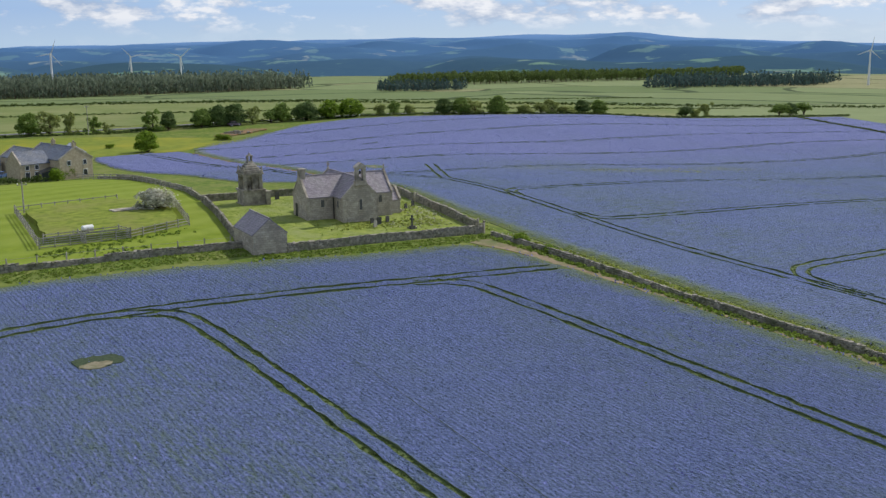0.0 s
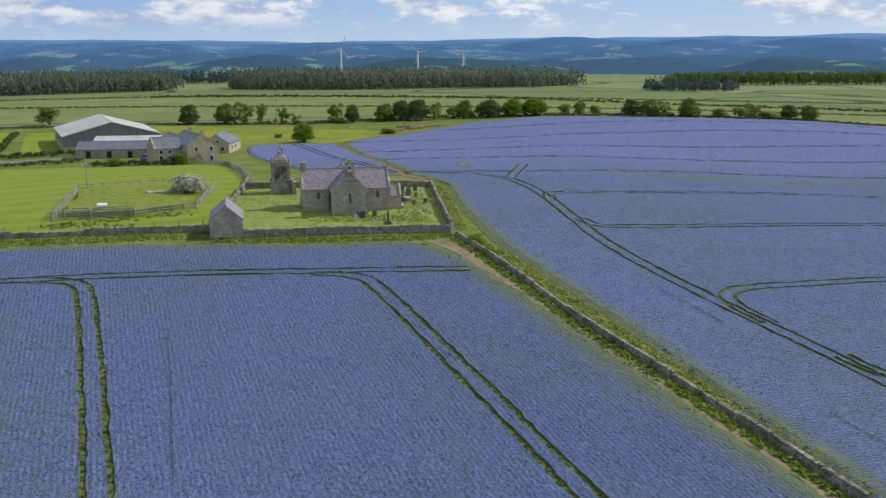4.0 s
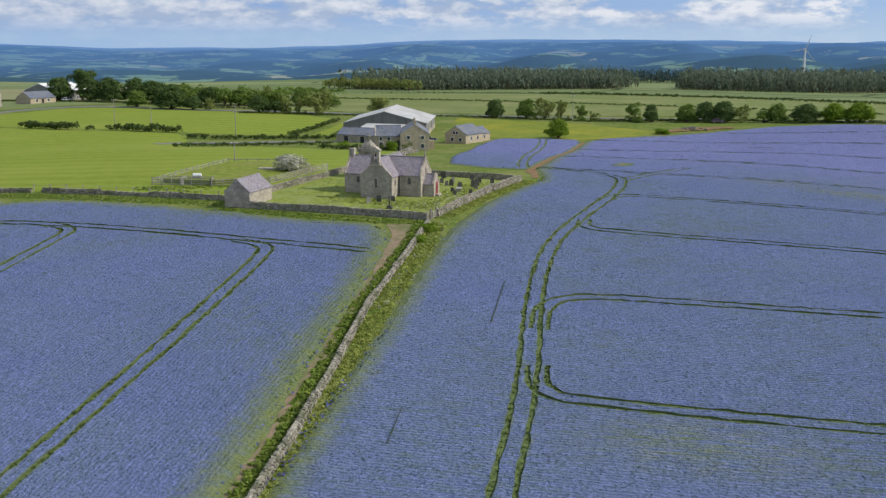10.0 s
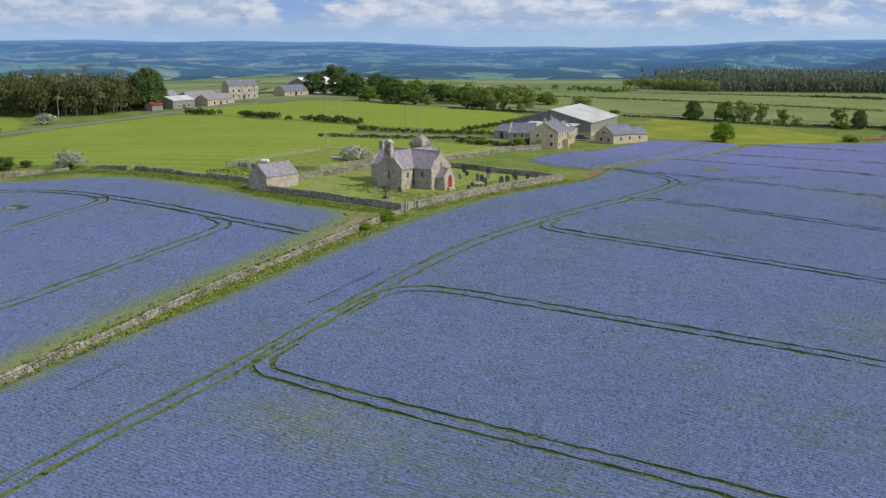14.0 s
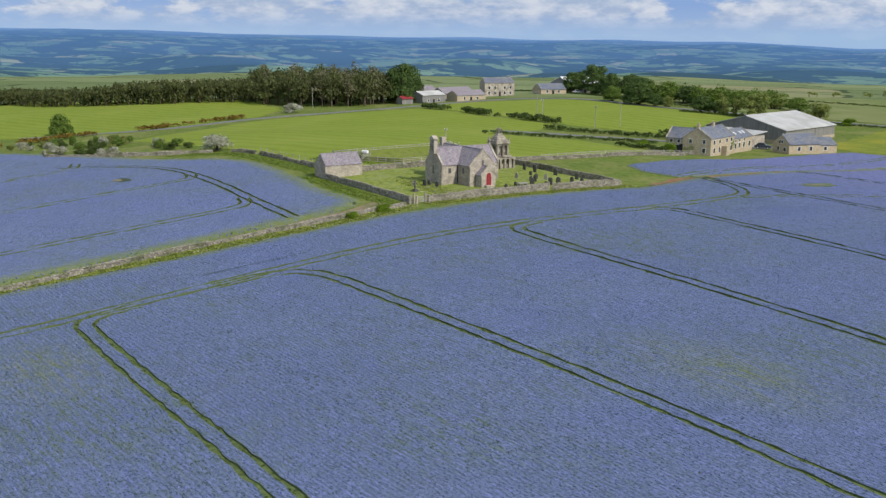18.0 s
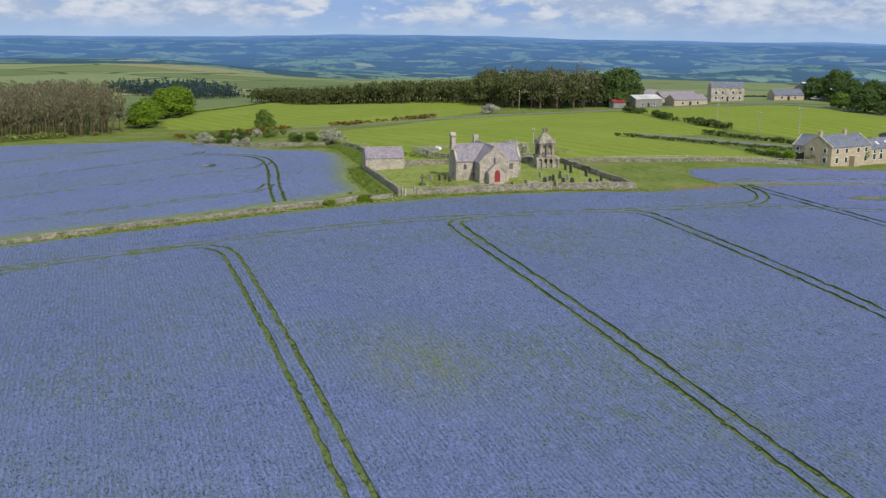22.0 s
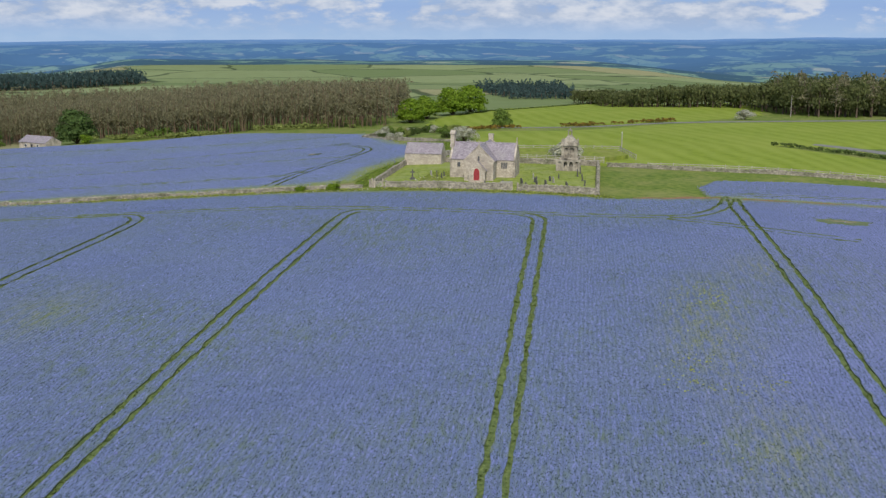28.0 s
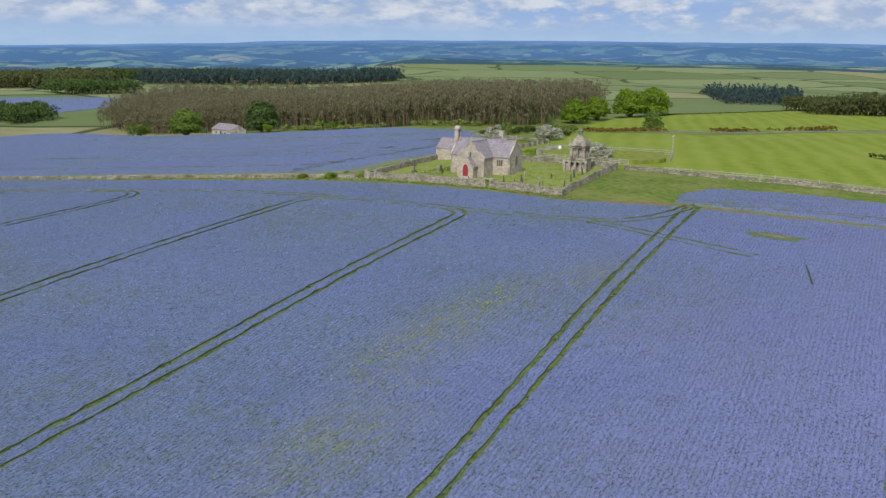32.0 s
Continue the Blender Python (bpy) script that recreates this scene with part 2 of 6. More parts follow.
M_LEAF = {k: material("leaves_" + k, a, b, 0.9, 0.75, 0.0, island=0.35, spec=0.2, thin=0.48) for k, a, b in (
    ("dark", (0.06, 0.105, 0.03), (0.125, 0.19, 0.05)), ("mid", (0.105, 0.175, 0.03), (0.205, 0.285, 0.058)),
    ("fresh", (0.115, 0.20, 0.014), (0.235, 0.335, 0.03)), ("olive", (0.17, 0.21, 0.055), (0.30, 0.34, 0.10)),
    ("pine", (0.15, 0.15, 0.085), (0.27, 0.245, 0.14)), ("spruce", (0.105, 0.14, 0.10), (0.19, 0.225, 0.15)), ("copse", (0.075, 0.10, 0.034), (0.155, 0.165, 0.06)),
    ("blossom", (0.24, 0.26, 0.13), (0.68, 0.66, 0.58)), ("gorse", (0.12, 0.10, 0.03), (0.33, 0.21, 0.03)),
    ("hedge", (0.06, 0.10, 0.025), (0.13, 0.17, 0.045)), ("weed", (0.20, 0.26, 0.05), (0.40, 0.43, 0.11)),
    # the last, for far conifers, has blue haze put into its leaf colour
    ("grass", (0.13, 0.205, 0.03), (0.26, 0.335, 0.06)), ("flower", (0.15, 0.172, 0.39), (0.245, 0.268, 0.55)), ("stem", (0.06, 0.09, 0.045), (0.12, 0.16, 0.07)), ("track", (0.08, 0.125, 0.036), (0.17, 0.22, 0.068)), ("hazewood", (0.04, 0.075, 0.075), (0.075, 0.115, 0.10)))}
M_CLAD = material("grey_sheet_cladding", (0.17, 0.163, 0.155), (0.27, 0.258, 0.24), 0.4, 0.6, 0.2, 6.0, stretch=(6, 6, 0.3))
M_SHEET = material("pale_sheet_roof", (0.42, 0.42, 0.40), (0.55, 0.54, 0.51), 0.25, 0.55, 0.15, 5.0, (0.36, 0.35, 0.32), 0.2)
M_HOUSE = material("honey_stone", (0.34, 0.275, 0.19), (0.50, 0.42, 0.30), 2.0, 0.9, 0.4, 6.0)
M_GLASS = material("window_glass", (0.03, 0.035, 0.045), (0.06, 0.065, 0.075), 0.5, 0.12, 0.0, spec=0.6)

# ---- shape of the land ----
GROUND = [(0, 0, .2), (-8, 14, .8), (17, 21, -.2), (13, -19, -.9), (41, -78, -5.4), (36, -50, -3.9), (33, -15, -2.1), (35, 13, -1.3),
          (14, 42, -1.6), (-2, -40, -1.7), (-33, -38, -1.05), (-42, -48, -2.4), (-73, -19, -.4), (-42, -5, .2), (-24, 6, 1.1),
          (2, 136, -3.2), (-32, 194, -2.3), (142, 194, -2.8), (-39, 132, -4.2), (-18, 111, -3.1), (-232, 181, -.6),
          (-224, 140, -3.2), (-201, 58, -3.4), (-186, -27, -7), (-178, -194, -16), (-300, 83, -3.5),
          (100, -72, -3.9), (110, -42, -5.0), (115, -10, -6.3), (120, 22, -6.6), (112, 52, -6.1), (-28, -82, -6.6), (6, -80, -3.8),
          (75, -10, -3.2), (70, -45, -3.85), (75, 30, -2.15)]


def feature(x, y):
    return np.stack([np.ones_like(x), x, y, np.sqrt(x * x + y * y + 900)], -1)


_g = np.array(GROUND)
TREND = np.linalg.lstsq(feature(_g[:, 0], _g[:, 1]), _g[:, 2], rcond=None)[0]
REST = _g[:, 2] - feature(_g[:, 0], _g[:, 1]) @ TREND


def smooth(a, b, v):
    t = np.clip((v - a) / (b - a), 0.0, 1.0)
    return t * t * (3 - 2 * t)


SKY_AZ = (0, 39, 44, 48, 52.4, 55, 61.5, 70.6, 78, 85, 91, 97, 103, 107, 113, 119, 125, 132, 141, 150, 160, 167.5, 180, 189, 198, 206, 214, 223, 231, 300, 360)
SKY_EL = (-.4, -.43, -.25, -.06, .24, .1, .07, .01, -.09, -.25, -.16, -.02, -.06, -.04, -.33, -.41, -.38, -.12, -.1, -.05, .08, .28, .1, .12, .06, 0, -.1, -.4, -.6, -.6, -.4)


def land(x, y):
    """The height of the ground."""
    x, y = np.asarray(x, float), np.asarray(y, float)
    num, den = np.zeros_like(x), np.full_like(x, 0.08)
    for (gx, gy, _), rest in zip(GROUND, REST):
        w = np.exp(-((x - gx) ** 2 + (y - gy) ** 2) / (2 * 26.0 ** 2))
        num, den = num + w * rest, den + w
    near = feature(x, y) @ TREND + num / den - 9 * smooth(170, 330, -y) * smooth(110, 210, -x)
    r = np.hypot(x, y)
    a = np.degrees(np.arctan2(y, x)) % 360
    skyline = 25 + 84 * np.interp(a, SKY_AZ, SKY_EL)
    north = smooth(125, 85, a) * smooth(-20, 10, a)
    flat = smooth(172, 186, a) * smooth(219, 210, a)      # the pale plateau in the south-west
    valley = np.interp(r, (1000, 1500, 2000, 2600, 3300, 4000), (0, -17, -36, -40, -28, -12)) * (1 - 0.55 * north)
    valley = valley * (1 - flat) + flat * np.interp(r, (1000, 1900, 2300, 2900, 3600), (4, 6, -30, -44, -14))
    far = np.interp(r, (300, 600, 1000, 4850), (-8, -17, -27, 0)) + (skyline - 0) * smooth(2200, 4850, r) + valley
    waves = np.zeros_like(x)
    for k in range(18):
        long, turn = 230.0 * 1.16 ** (k % 9), k * 2.399
        waves += (long / 620) * np.sin((x * math.cos(turn) + y * math.sin(turn)) * 2 * math.pi / long + k * 1.7)
    waves = waves * (1.0 + 0.35 * np.sin(x / 410) * np.sin(y / 540))
    swell = smooth(1150, 2100, r) * (1 - 0.8 * flat * smooth(2300, 1700, r)) * (1 - 0.72 * smooth(2900, 4500, r))
    far = far + (3.0 + 2.6 * north) * swell * waves
    t = smooth(320, 600, r)
    return near * (1 - t) + far * t


def z_at(x, y):
    return float(land(np.array([x]), np.array([y]))[0])


# ---- mesh helpers ----
def obj_from(name, verts, faces, mat, parent=None, label=""):
    me = bpy.data.meshes.new(name)
    me.from_pydata([tuple(v) for v in verts], [], [tuple(f) for f in faces])
    me.update()
    for m in (mat if isinstance(mat, (list, tuple)) else [mat]):
        me.materials.append(m)
    ob = new(name, me)
    if parent:
        ob.parent = parent
    return tagged(ob, label)


def thing(name, label, category, group="", kind="", at=(0, 0, 0), rz=0.0):
    ob = tagged(new(name), label, category, group, kind)
    ob.matrix_basis = pose(*at, 0, 0, rz)
    return ob


def part(name, bm, mat, parent, label=""):
    me = bpy.data.meshes.new(name)
    bm.to_mesh(me)
    bm.free()
    me.materials.append(mat)
    ob = new(name, me)
    ob.parent = parent
    return tagged(ob, label)


def box(bm, x0, x1, y0, y1, z0, z1, m=None):
    vs = [bm.verts.new((x, y, z)) for z in (z0, z1) for x, y in ((x0, y0), (x1, y0), (x1, y1), (x0, y1))]
    for f in ((3, 2, 1, 0), (4, 5, 6, 7), (0, 1, 5, 4), (1, 2, 6, 5), (2, 3, 7, 6), (3, 0, 4, 7)):
        bm.faces.new([vs[i] for i in f])
    if m is not None:
        bmesh.ops.transform(bm, matrix=m, verts=vs)
    return vs


def boxes(*spec):
    bm = bmesh.new()
    for s in spec:
        box(bm, *s)
    return bm


def prism(outline, axis, a, b):
    """An outline of (u, z) drawn out along x or y from a to b."""
    bm = bmesh.new()
    put = (lambda u, z, t: (t, u, z)) if axis == "x" else (lambda u, z, t: (u, t, z))
    v0 = [bm.verts.new(put(u, z, a)) for u, z in outline]
    v1 = [bm.verts.new(put(u, z, b)) for u, z in outline]
    bm.faces.new(v0[::-1])
    bm.faces.new(v1)
    for i in range(len(outline)):
        j = (i + 1) % len(outline)
        bm.faces.new((v0[i], v0[j], v1[j], v1[i]))
    bmesh.ops.recalc_face_normals(bm, faces=bm.faces)
    return bm


def lathe(profile, seg=12, centre=(0, 0)):
    bm = bmesh.new()
    rings = [[bm.verts.new((centre[0] + r * math.cos(2 * math.pi * k / seg), centre[1] + r * math.sin(2 * math.pi * k / seg), z)) for k in range(seg)] for r, z in profile]
    for a, b in zip(rings, rings[1:]):
        for k in range(seg):
            bm.faces.new((a[k], a[(k + 1) % seg], b[(k + 1) % seg], b[k]))
    bm.faces.new(rings[0][::-1])
    bm.faces.new(rings[-1])
    return bm


def resample(pts, step):
    p = np.array(pts, float)
    d = np.r_[0, np.cumsum(np.hypot(*np.diff(p[:, :2], axis=0).T))]
    s = np.linspace(0, d[-1], max(2, int(d[-1] / step) + 1))
    return np.stack([np.interp(s, d, p[:, k]) for k in range(p.shape[1])], 1)


def rounded(pts, times=3):
    p = np.array(pts, float)
    for _ in range(times):
        q = [p[0]]
        for a, b in zip(p, p[1:]):
            q += [a * 0.75 + b * 0.25, a * 0.25 + b * 0.75]
        p = np.array(q[:1] + q[1:] + [p[-1]])
    return p


def sideways(p, off):
    t = np.gradient(p, axis=0)
    t /= np.linalg.norm(t, axis=1)[:, None] + 1e-9
    return p + np.stack([-t[:, 1], t[:, 0]], 1) * np.reshape(off, (-1, 1))


def inside(poly, x, y):
    poly = np.array(poly, float)
    hit = np.zeros(np.shape(x), bool)
    for (x0, y0), (x1, y1) in zip(poly, np.roll(poly, -1, axis=0)):
        c = (y0 > y) != (y1 > y)
        hit ^= c & (x < (x1 - x0) * (y - y0) / (y1 - y0 + 1e-12) + x0)
    return hit


from mathutils.geometry import delaunay_2d_cdt
from mathutils.kdtree import KDTree


def ragged(poly, step, amount, rng):
    p = resample(list(poly) + [poly[0]], step)[:-1]
    return p + rng.normal(0, amount, p.shape)


def sheet(name, poly, dz, mat, step=6.0, label="", category="", jitter=0.4, kind="structure", skirt=0.3, edge=2.0):
    """A patch of land cover that follows the ground, dz above it."""
    rng = np.random.default_rng(len(name) * 7 + int(abs(poly[0][0])))
    out = ragged(poly, edge, jitter, rng)
    x0, y0 = out.min(0)
    x1, y1 = out.max(0)
    gx, gy = np.meshgrid(np.arange(x0, x1, step), np.arange(y0, y1, step))
    gx, gy = gx.ravel() + rng.uniform(-1, 1, gx.size), gy.ravel() + rng.uniform(-1, 1, gy.size)
    keep = inside(out, gx, gy)
    pts = np.r_[out, np.stack([gx[keep], gy[keep]], 1)]
    n = len(out)
    v, _, f, *_ = delaunay_2d_cdt([Vector(p) for p in pts], [(i, (i + 1) % n) for i in range(n)], [], 0, 1e-4)
    v = np.array([tuple(p) for p in v])
    f = np.array([tuple(t) for t in f])
    c = v[f].mean(1)
    f = f[inside(out, c[:, 0], c[:, 1])]
    z = land(v[:, 0], v[:, 1]) + dz
    verts = np.c_[v, z].tolist()
    faces = f.tolist()
    low = len(verts)
    verts += [(p[0], p[1], zz - skirt) for p, zz in zip(v[:n], z[:n])]
    faces += [((i + 1) % n, i, low + i, low + (i + 1) % n) for i in range(n)]
    ob = obj_from(name, verts, faces, mat)
    return tagged(ob, label, category, "", kind)

# ---- the ground and the distance ----
def patchwork(n, vec, col):
    """Fields of many greens with hedges between, and woods."""
    flat = n.add("ShaderNodeMapping", {"Vector": vec, "Scale": (1, 1, 0)}).outputs[0]
    bent = n.add("ShaderNodeVectorMath", {0: flat, 1: n.add("ShaderNodeVectorMath", {0: n.add("ShaderNodeTexNoise", {"Vector": flat, "Scale": 0.006}).outputs["Color"], "Scale": 60.0}, operation="SCALE").outputs[0]}, operation="ADD").outputs[0]
    cell = n.add("ShaderNodeTexVoronoi", {"Vector": bent, "Scale": 0.0052}, feature="F1")
    edge = n.add("ShaderNodeTexVoronoi", {"Vector": bent, "Scale": 0.0052}, feature="DISTANCE_TO_EDGE").outputs["Distance"]
    pick = n.add("ShaderNodeSeparateColor", {0: cell.outputs["Color"]})
    field = n.mix(pick.outputs[0], (0.125, 0.17, 0.065), (0.215, 0.255, 0.12))
    field = n.mix(n.ramp(pick.outputs[1], 0.8, 0.84), field, (0.26, 0.25, 0.13))
    field = n.mix(n.ramp(n.noise(flat, 0.05, 4.0), 0.4, 0.7, 0.0, 0.35), field, (0.11, 0.14, 0.05))
    field = n.mix(n.ramp(edge, 0.012, 0.02, 0.85, 0.0), field, (0.035, 0.055, 0.022))
    r = n.add("ShaderNodeVectorMath", {0: flat}, operation="LENGTH").outputs["Value"]
    return n.mix(n.ramp(r, 255.0, 300.0), col, field)


M_GROUND = material("rough_grass_and_fields", (0.07, 0.12, 0.02), (0.17, 0.21, 0.045), 0.8, 0.95, 0.7, 4.0, (0.20, 0.21, 0.07), 0.1, extra=patchwork, spec=0.06)


def far_land(n, vec, col):
    """Hedged fields and woods of a broad valley, distance haze mixed into their colour."""
    flat = n.add("ShaderNodeMapping", {"Vector": vec, "Scale": (1, 1, 0)}).outputs[0]
    bent = n.add("ShaderNodeVectorMath", {0: flat, 1: n.add("ShaderNodeVectorMath", {0: n.add("ShaderNodeTexNoise", {"Vector": flat, "Scale": 0.008, "Detail": 4.0}).outputs["Color"], "Scale": 110.0}, operation="SCALE").outputs[0]}, operation="ADD").outputs[0]
    cell = n.add("ShaderNodeTexVoronoi", {"Vector": bent, "Scale": 0.0125}, feature="F1")
    edge = n.add("ShaderNodeTexVoronoi", {"Vector": bent, "Scale": 0.0125}, feature="DISTANCE_TO_EDGE").outputs["Distance"]
    pick = n.add("ShaderNodeSeparateColor", {0: cell.outputs["Color"]})
    field = n.mix(pick.outputs[0], (0.115, 0.195, 0.085), (0.21, 0.30, 0.14))
    field = n.mix(n.ramp(pick.outputs[1], 0.84, 0.86), field, (0.33, 0.33, 0.17))
    field = n.mix(n.ramp(edge, 0.02, 0.05, 0.8, 0.0), field, (0.035, 0.065, 0.04))
    x = n.add("ShaderNodeSeparateXYZ", {0: vec}).outputs[0]
    cover = n.math("ADD", n.noise(flat, 0.0052, 9.0, 0.6), n.ramp(x, -1500.0, 300.0, 0.01, 0.075))
    cover = n.math("ADD", cover, n.math("MULTIPLY", n.math("SUBTRACT", pick.outputs[2], 0.5), 0.16))
    field = n.mix(n.ramp(cover, 0.475, 0.495), field, n.mix(n.noise(flat, 0.02, 5.0, 0.7), (0.016, 0.036, 0.03), (0.05, 0.085, 0.055)))
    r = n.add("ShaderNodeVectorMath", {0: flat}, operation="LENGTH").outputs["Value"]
    # aerial haze painted into the colour: bluer with radius, palest at the rim
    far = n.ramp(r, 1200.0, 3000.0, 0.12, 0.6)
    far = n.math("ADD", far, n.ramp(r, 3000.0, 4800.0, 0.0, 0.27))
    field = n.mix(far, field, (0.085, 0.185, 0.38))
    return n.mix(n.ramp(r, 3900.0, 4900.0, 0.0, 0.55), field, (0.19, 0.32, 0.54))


M_FAR = material("hazed_distant_hills", (0.05, 0.09, 0.12), (0.08, 0.12, 0.14), 0.01, 1.0, 0.0, extra=far_land, spec=0.0)


def polar_sheet(name, radii, seg, mat, label, category, lift=0.0):
    r, a = np.meshgrid(radii, np.arange(seg) * 2 * math.pi / seg, indexing="ij")
    x, y = (r * np.cos(a)).ravel(), (r * np.sin(a)).ravel()
    z = land(x, y) + lift
    verts = np.stack([x, y, z], 1)
    faces = [(i * seg + k, i * seg + (k + 1) % seg, (i + 1) * seg + (k + 1) % seg, (i + 1) * seg + k)[::-1] for i in range(len(radii) - 1) for k in range(seg)]
    if radii[0] < 5:
        faces.append(tuple(range(seg)))
    ob = obj_from(name, verts, faces, mat)
    for p in ob.data.polygons:
        p.use_smooth = True
    return tagged(ob, label, category, "", "structure")


def growing(a, b, first, rate):
    out = [a]
    while out[-1] < b:
        out.append(out[-1] + first)
        first *= rate
    return out


polar_sheet("ground", [2.0] + list(np.arange(6, 262, 4.0)) + growing(262, 1500, 5.0, 1.035), 288, M_GROUND, "rolling farmland with rough grass, fields and hedges", "ground")
polar_sheet("backdrop", growing(1430, 4850, 22.0, 1.008), 420, M_FAR, "far green hills and valleys in blue haze on the skyline", "hills", -2.0)

# ---- land cover ----
WALL_LINE = [(13.3, -20.2), (14.2, -26), (16, -37), (18.8, -58), (22.4, -76), (25, -90), (28, -108), (34, -145)]
CROP_E = [(37, -145), (29.5, -112), (27, -98), (24.6, -79), (22, -59), (18.6, -34), (17.2, -22), (17.4, -4), (18.6, 12), (20.2, 24), (19, 30),
          (16.0, 40), (13.9, 76), (11.5, 126), (14, 137), (30, 152), (46, 171), (62, 186), (82, 193), (118, 189), (170, 190), (228, 193), (290, 197), (330, 200),
          (268, 60), (240, -150)]
CROP_W = [(32, -145), (26, -108), (23.5, -94), (20.8, -80), (17.2, -60), (14.6, -46), (12, -33), (9.8, -27.5), (6.4, -24), (-8.5, -24.6), (-20.5, -22.5), (-34, -21), (-50, -20.8),
          (-58, -25), (-66, -33), (-80, -41), (-103, -52), (-126, -62), (-140, -76), (-150, -110), (-158, -170), (-165, -215), (-150, -260), (-20, -260)]
CROP_N = [(14.5, 39), (6, 37.6), (-2, 40.5), (-6, 55), (-10, 80), (-13.5, 100), (-14.5, 120), (-13, 128), (0, 130.5), (8.8, 130), (10.9, 120), (12.9, 80)]


def headland(pts, gap=0.9):
    c = resample(rounded(pts), 1.2)
    return [sideways(c, gap), sideways(c, -gap)]


def tracks_of(lines):
    return [t for l in lines for t in headland(l)]


TRACKS_E = tracks_of([
    [(52, -145), (46.5, -113), (43.8, -99), (41.1, -78), (35.7, -51), (32.5, -28), (33.5, -8), (35.2, 13), (35.0, 26), (33.5, 36), (26, 41), (16, 42.4)],
    [(40.6, -71), (41.8, -77), (47, -78.2), (250, -71.6)], [(38.6, -61), (37.2, -53.5), (39.6, -48.8), (48, -46.9), (250, -32)],
    [(34.4, -10), (35, -15.4), (43, -15.5), (250, 0)], [(35, 8), (36.4, 14.2), (44, 15.2), (250, 32.9)],
    [(15.5, 42.8), (30, 43.7), (250, 66.4)], [(34.6, 33), (37, 39.6), (39.4, 46), (41.6, 51.5), (44, 58)],
    [(15.5, 72), (280, 98)], [(14, 101), (300, 128)], [(13, 131), (310, 158)], [(45, 163), (320, 187)]])
TRACKS_W = tracks_of([
    [(11, -38.4), (-4, -38.2), (-19, -37.2), (-35, -36.4), (-50, -37.2), (-60, -42), (-72, -54)],
    [(-7.5, -38.9), (-3, -40), (-0.6, -44), (14.6, -142)],
    [(-40, -36.8), (-34.6, -38), (-32.4, -42), (-18.6, -142)],
    [(-74, -50), (-67, -52), (-63, -66), (-50, -150)], [(-100, -62), (-96, -80), (-80, -190)]])
TRACKS_N = tracks_of([[(13.6, 40.5), (11.5, 47), (6.6, 78), (2.2, 112), (-1, 128)]])


def crop(name, poly, tracks, mat, label, height=0.35, step=5.0, edge=4.2):
    """A standing crop with wheel tracks cut into it."""
    rng = np.random.default_rng(len(tracks) + 3)
    out = ragged(poly, 1.2, 0.12, rng)
    n = len(out)
    x0, y0 = out.min(0)
    x1, y1 = out.max(0)
    gx, gy = np.meshgrid(np.arange(x0, x1, step), np.arange(y0, y1, step))
    gx, gy = gx.ravel() + rng.uniform(-2, 2, gx.size), gy.ravel() + rng.uniform(-2, 2, gy.size)
    rings = []
    for off in (1.1, 2.4, 4.2):
        ring = sideways(np.r_[out, out[:1]], off)[:-1]
        ring = np.where(inside(out, ring[:, 0], ring[:, 1])[:, None], ring, sideways(np.r_[out, out[:1]], -off)[:-1])
        rings.append(ring[inside(out, ring[:, 0], ring[:, 1])][::1 if off < 2 else 2])
    ring = np.concatenate(rings)
    gx, gy = np.r_[gx, ring[:, 0]], np.r_[gy, ring[:, 1]]
    keep = inside(out, gx, gy)
    pts, edges = [out, np.stack([gx[keep], gy[keep]], 1)], [(i, (i + 1) % n) for i in range(n)]
    count = n + int(keep.sum())
    seg_a, seg_b = [], []
    for t in tracks:
        ok = inside(out, t[:, 0], t[:, 1])
        idx = np.flatnonzero(ok)
        if len(idx) < 3:
            continue
        t = t[idx[0]:idx[-1] + 1]
        seg_a.append(t[:-1]), seg_b.append(t[1:])
        pts.append(np.concatenate([sideways(t, s * 0.62) for s in (1, -1)]))
        count += 2 * len(t)
        for s in (1, -1):
            e = sideways(t, s * (0.27 + rng.uniform(-0.13, 0.13, len(t))))
            pts.append(e)
            edges += [(count + i, count + i + 1) for i in range(len(e) - 1)]
            count += len(e)
    pts = np.concatenate(pts)
    v, _, f, *_ = delaunay_2d_cdt([Vector(p) for p in pts], edges, [], 0, 1e-3)
    v, f = np.array([tuple(p) for p in v]), np.array([tuple(t) for t in f])
    c = v[f].mean(1)
    f = f[inside(out, c[:, 0], c[:, 1])]
    c = v[f].mean(1)
    a, b = np.concatenate(seg_a), np.concatenate(seg_b)
    dense = np.concatenate([a + (b - a) * k / 8 for k in range(8)])
    tree_of = KDTree(len(dense))
    for k, p in enumerate(dense.tolist()):
        tree_of.insert((p[0], p[1], 0.0), k)
    tree_of.balance()
    low = np.array([tree_of.find((p[0], p[1], 0.0))[2] < 0.26 for p in c.tolist()])
    z = land(v[:, 0], v[:, 1])
    top = np.c_[v, z + height + rng.uniform(-0.07, 0.07, len(v))]
    rim = np.array([((out - p) ** 2).sum(1).min() < 1e-4 if k < 2 * n else False for k, p in enumerate(v)])
    top[rim, 2] = z[rim] + 0.04                           # the crop thins out to its edge
    bed = np.c_[v, z + 0.19]
    bed[rim, 2] = z[rim] - 0.1
    rim_d = np.full(len(v), 99.0)
    track_d = np.array([tree_of.find((p[0], p[1], 0.0))[2] for p in v.tolist()])
    for s in range(0, len(v), 2000):
        q = v[s:s + 2000, None]
        rim_d[s:s + 2000] = np.sqrt(((q - out[None]) ** 2).sum(-1).min(1))
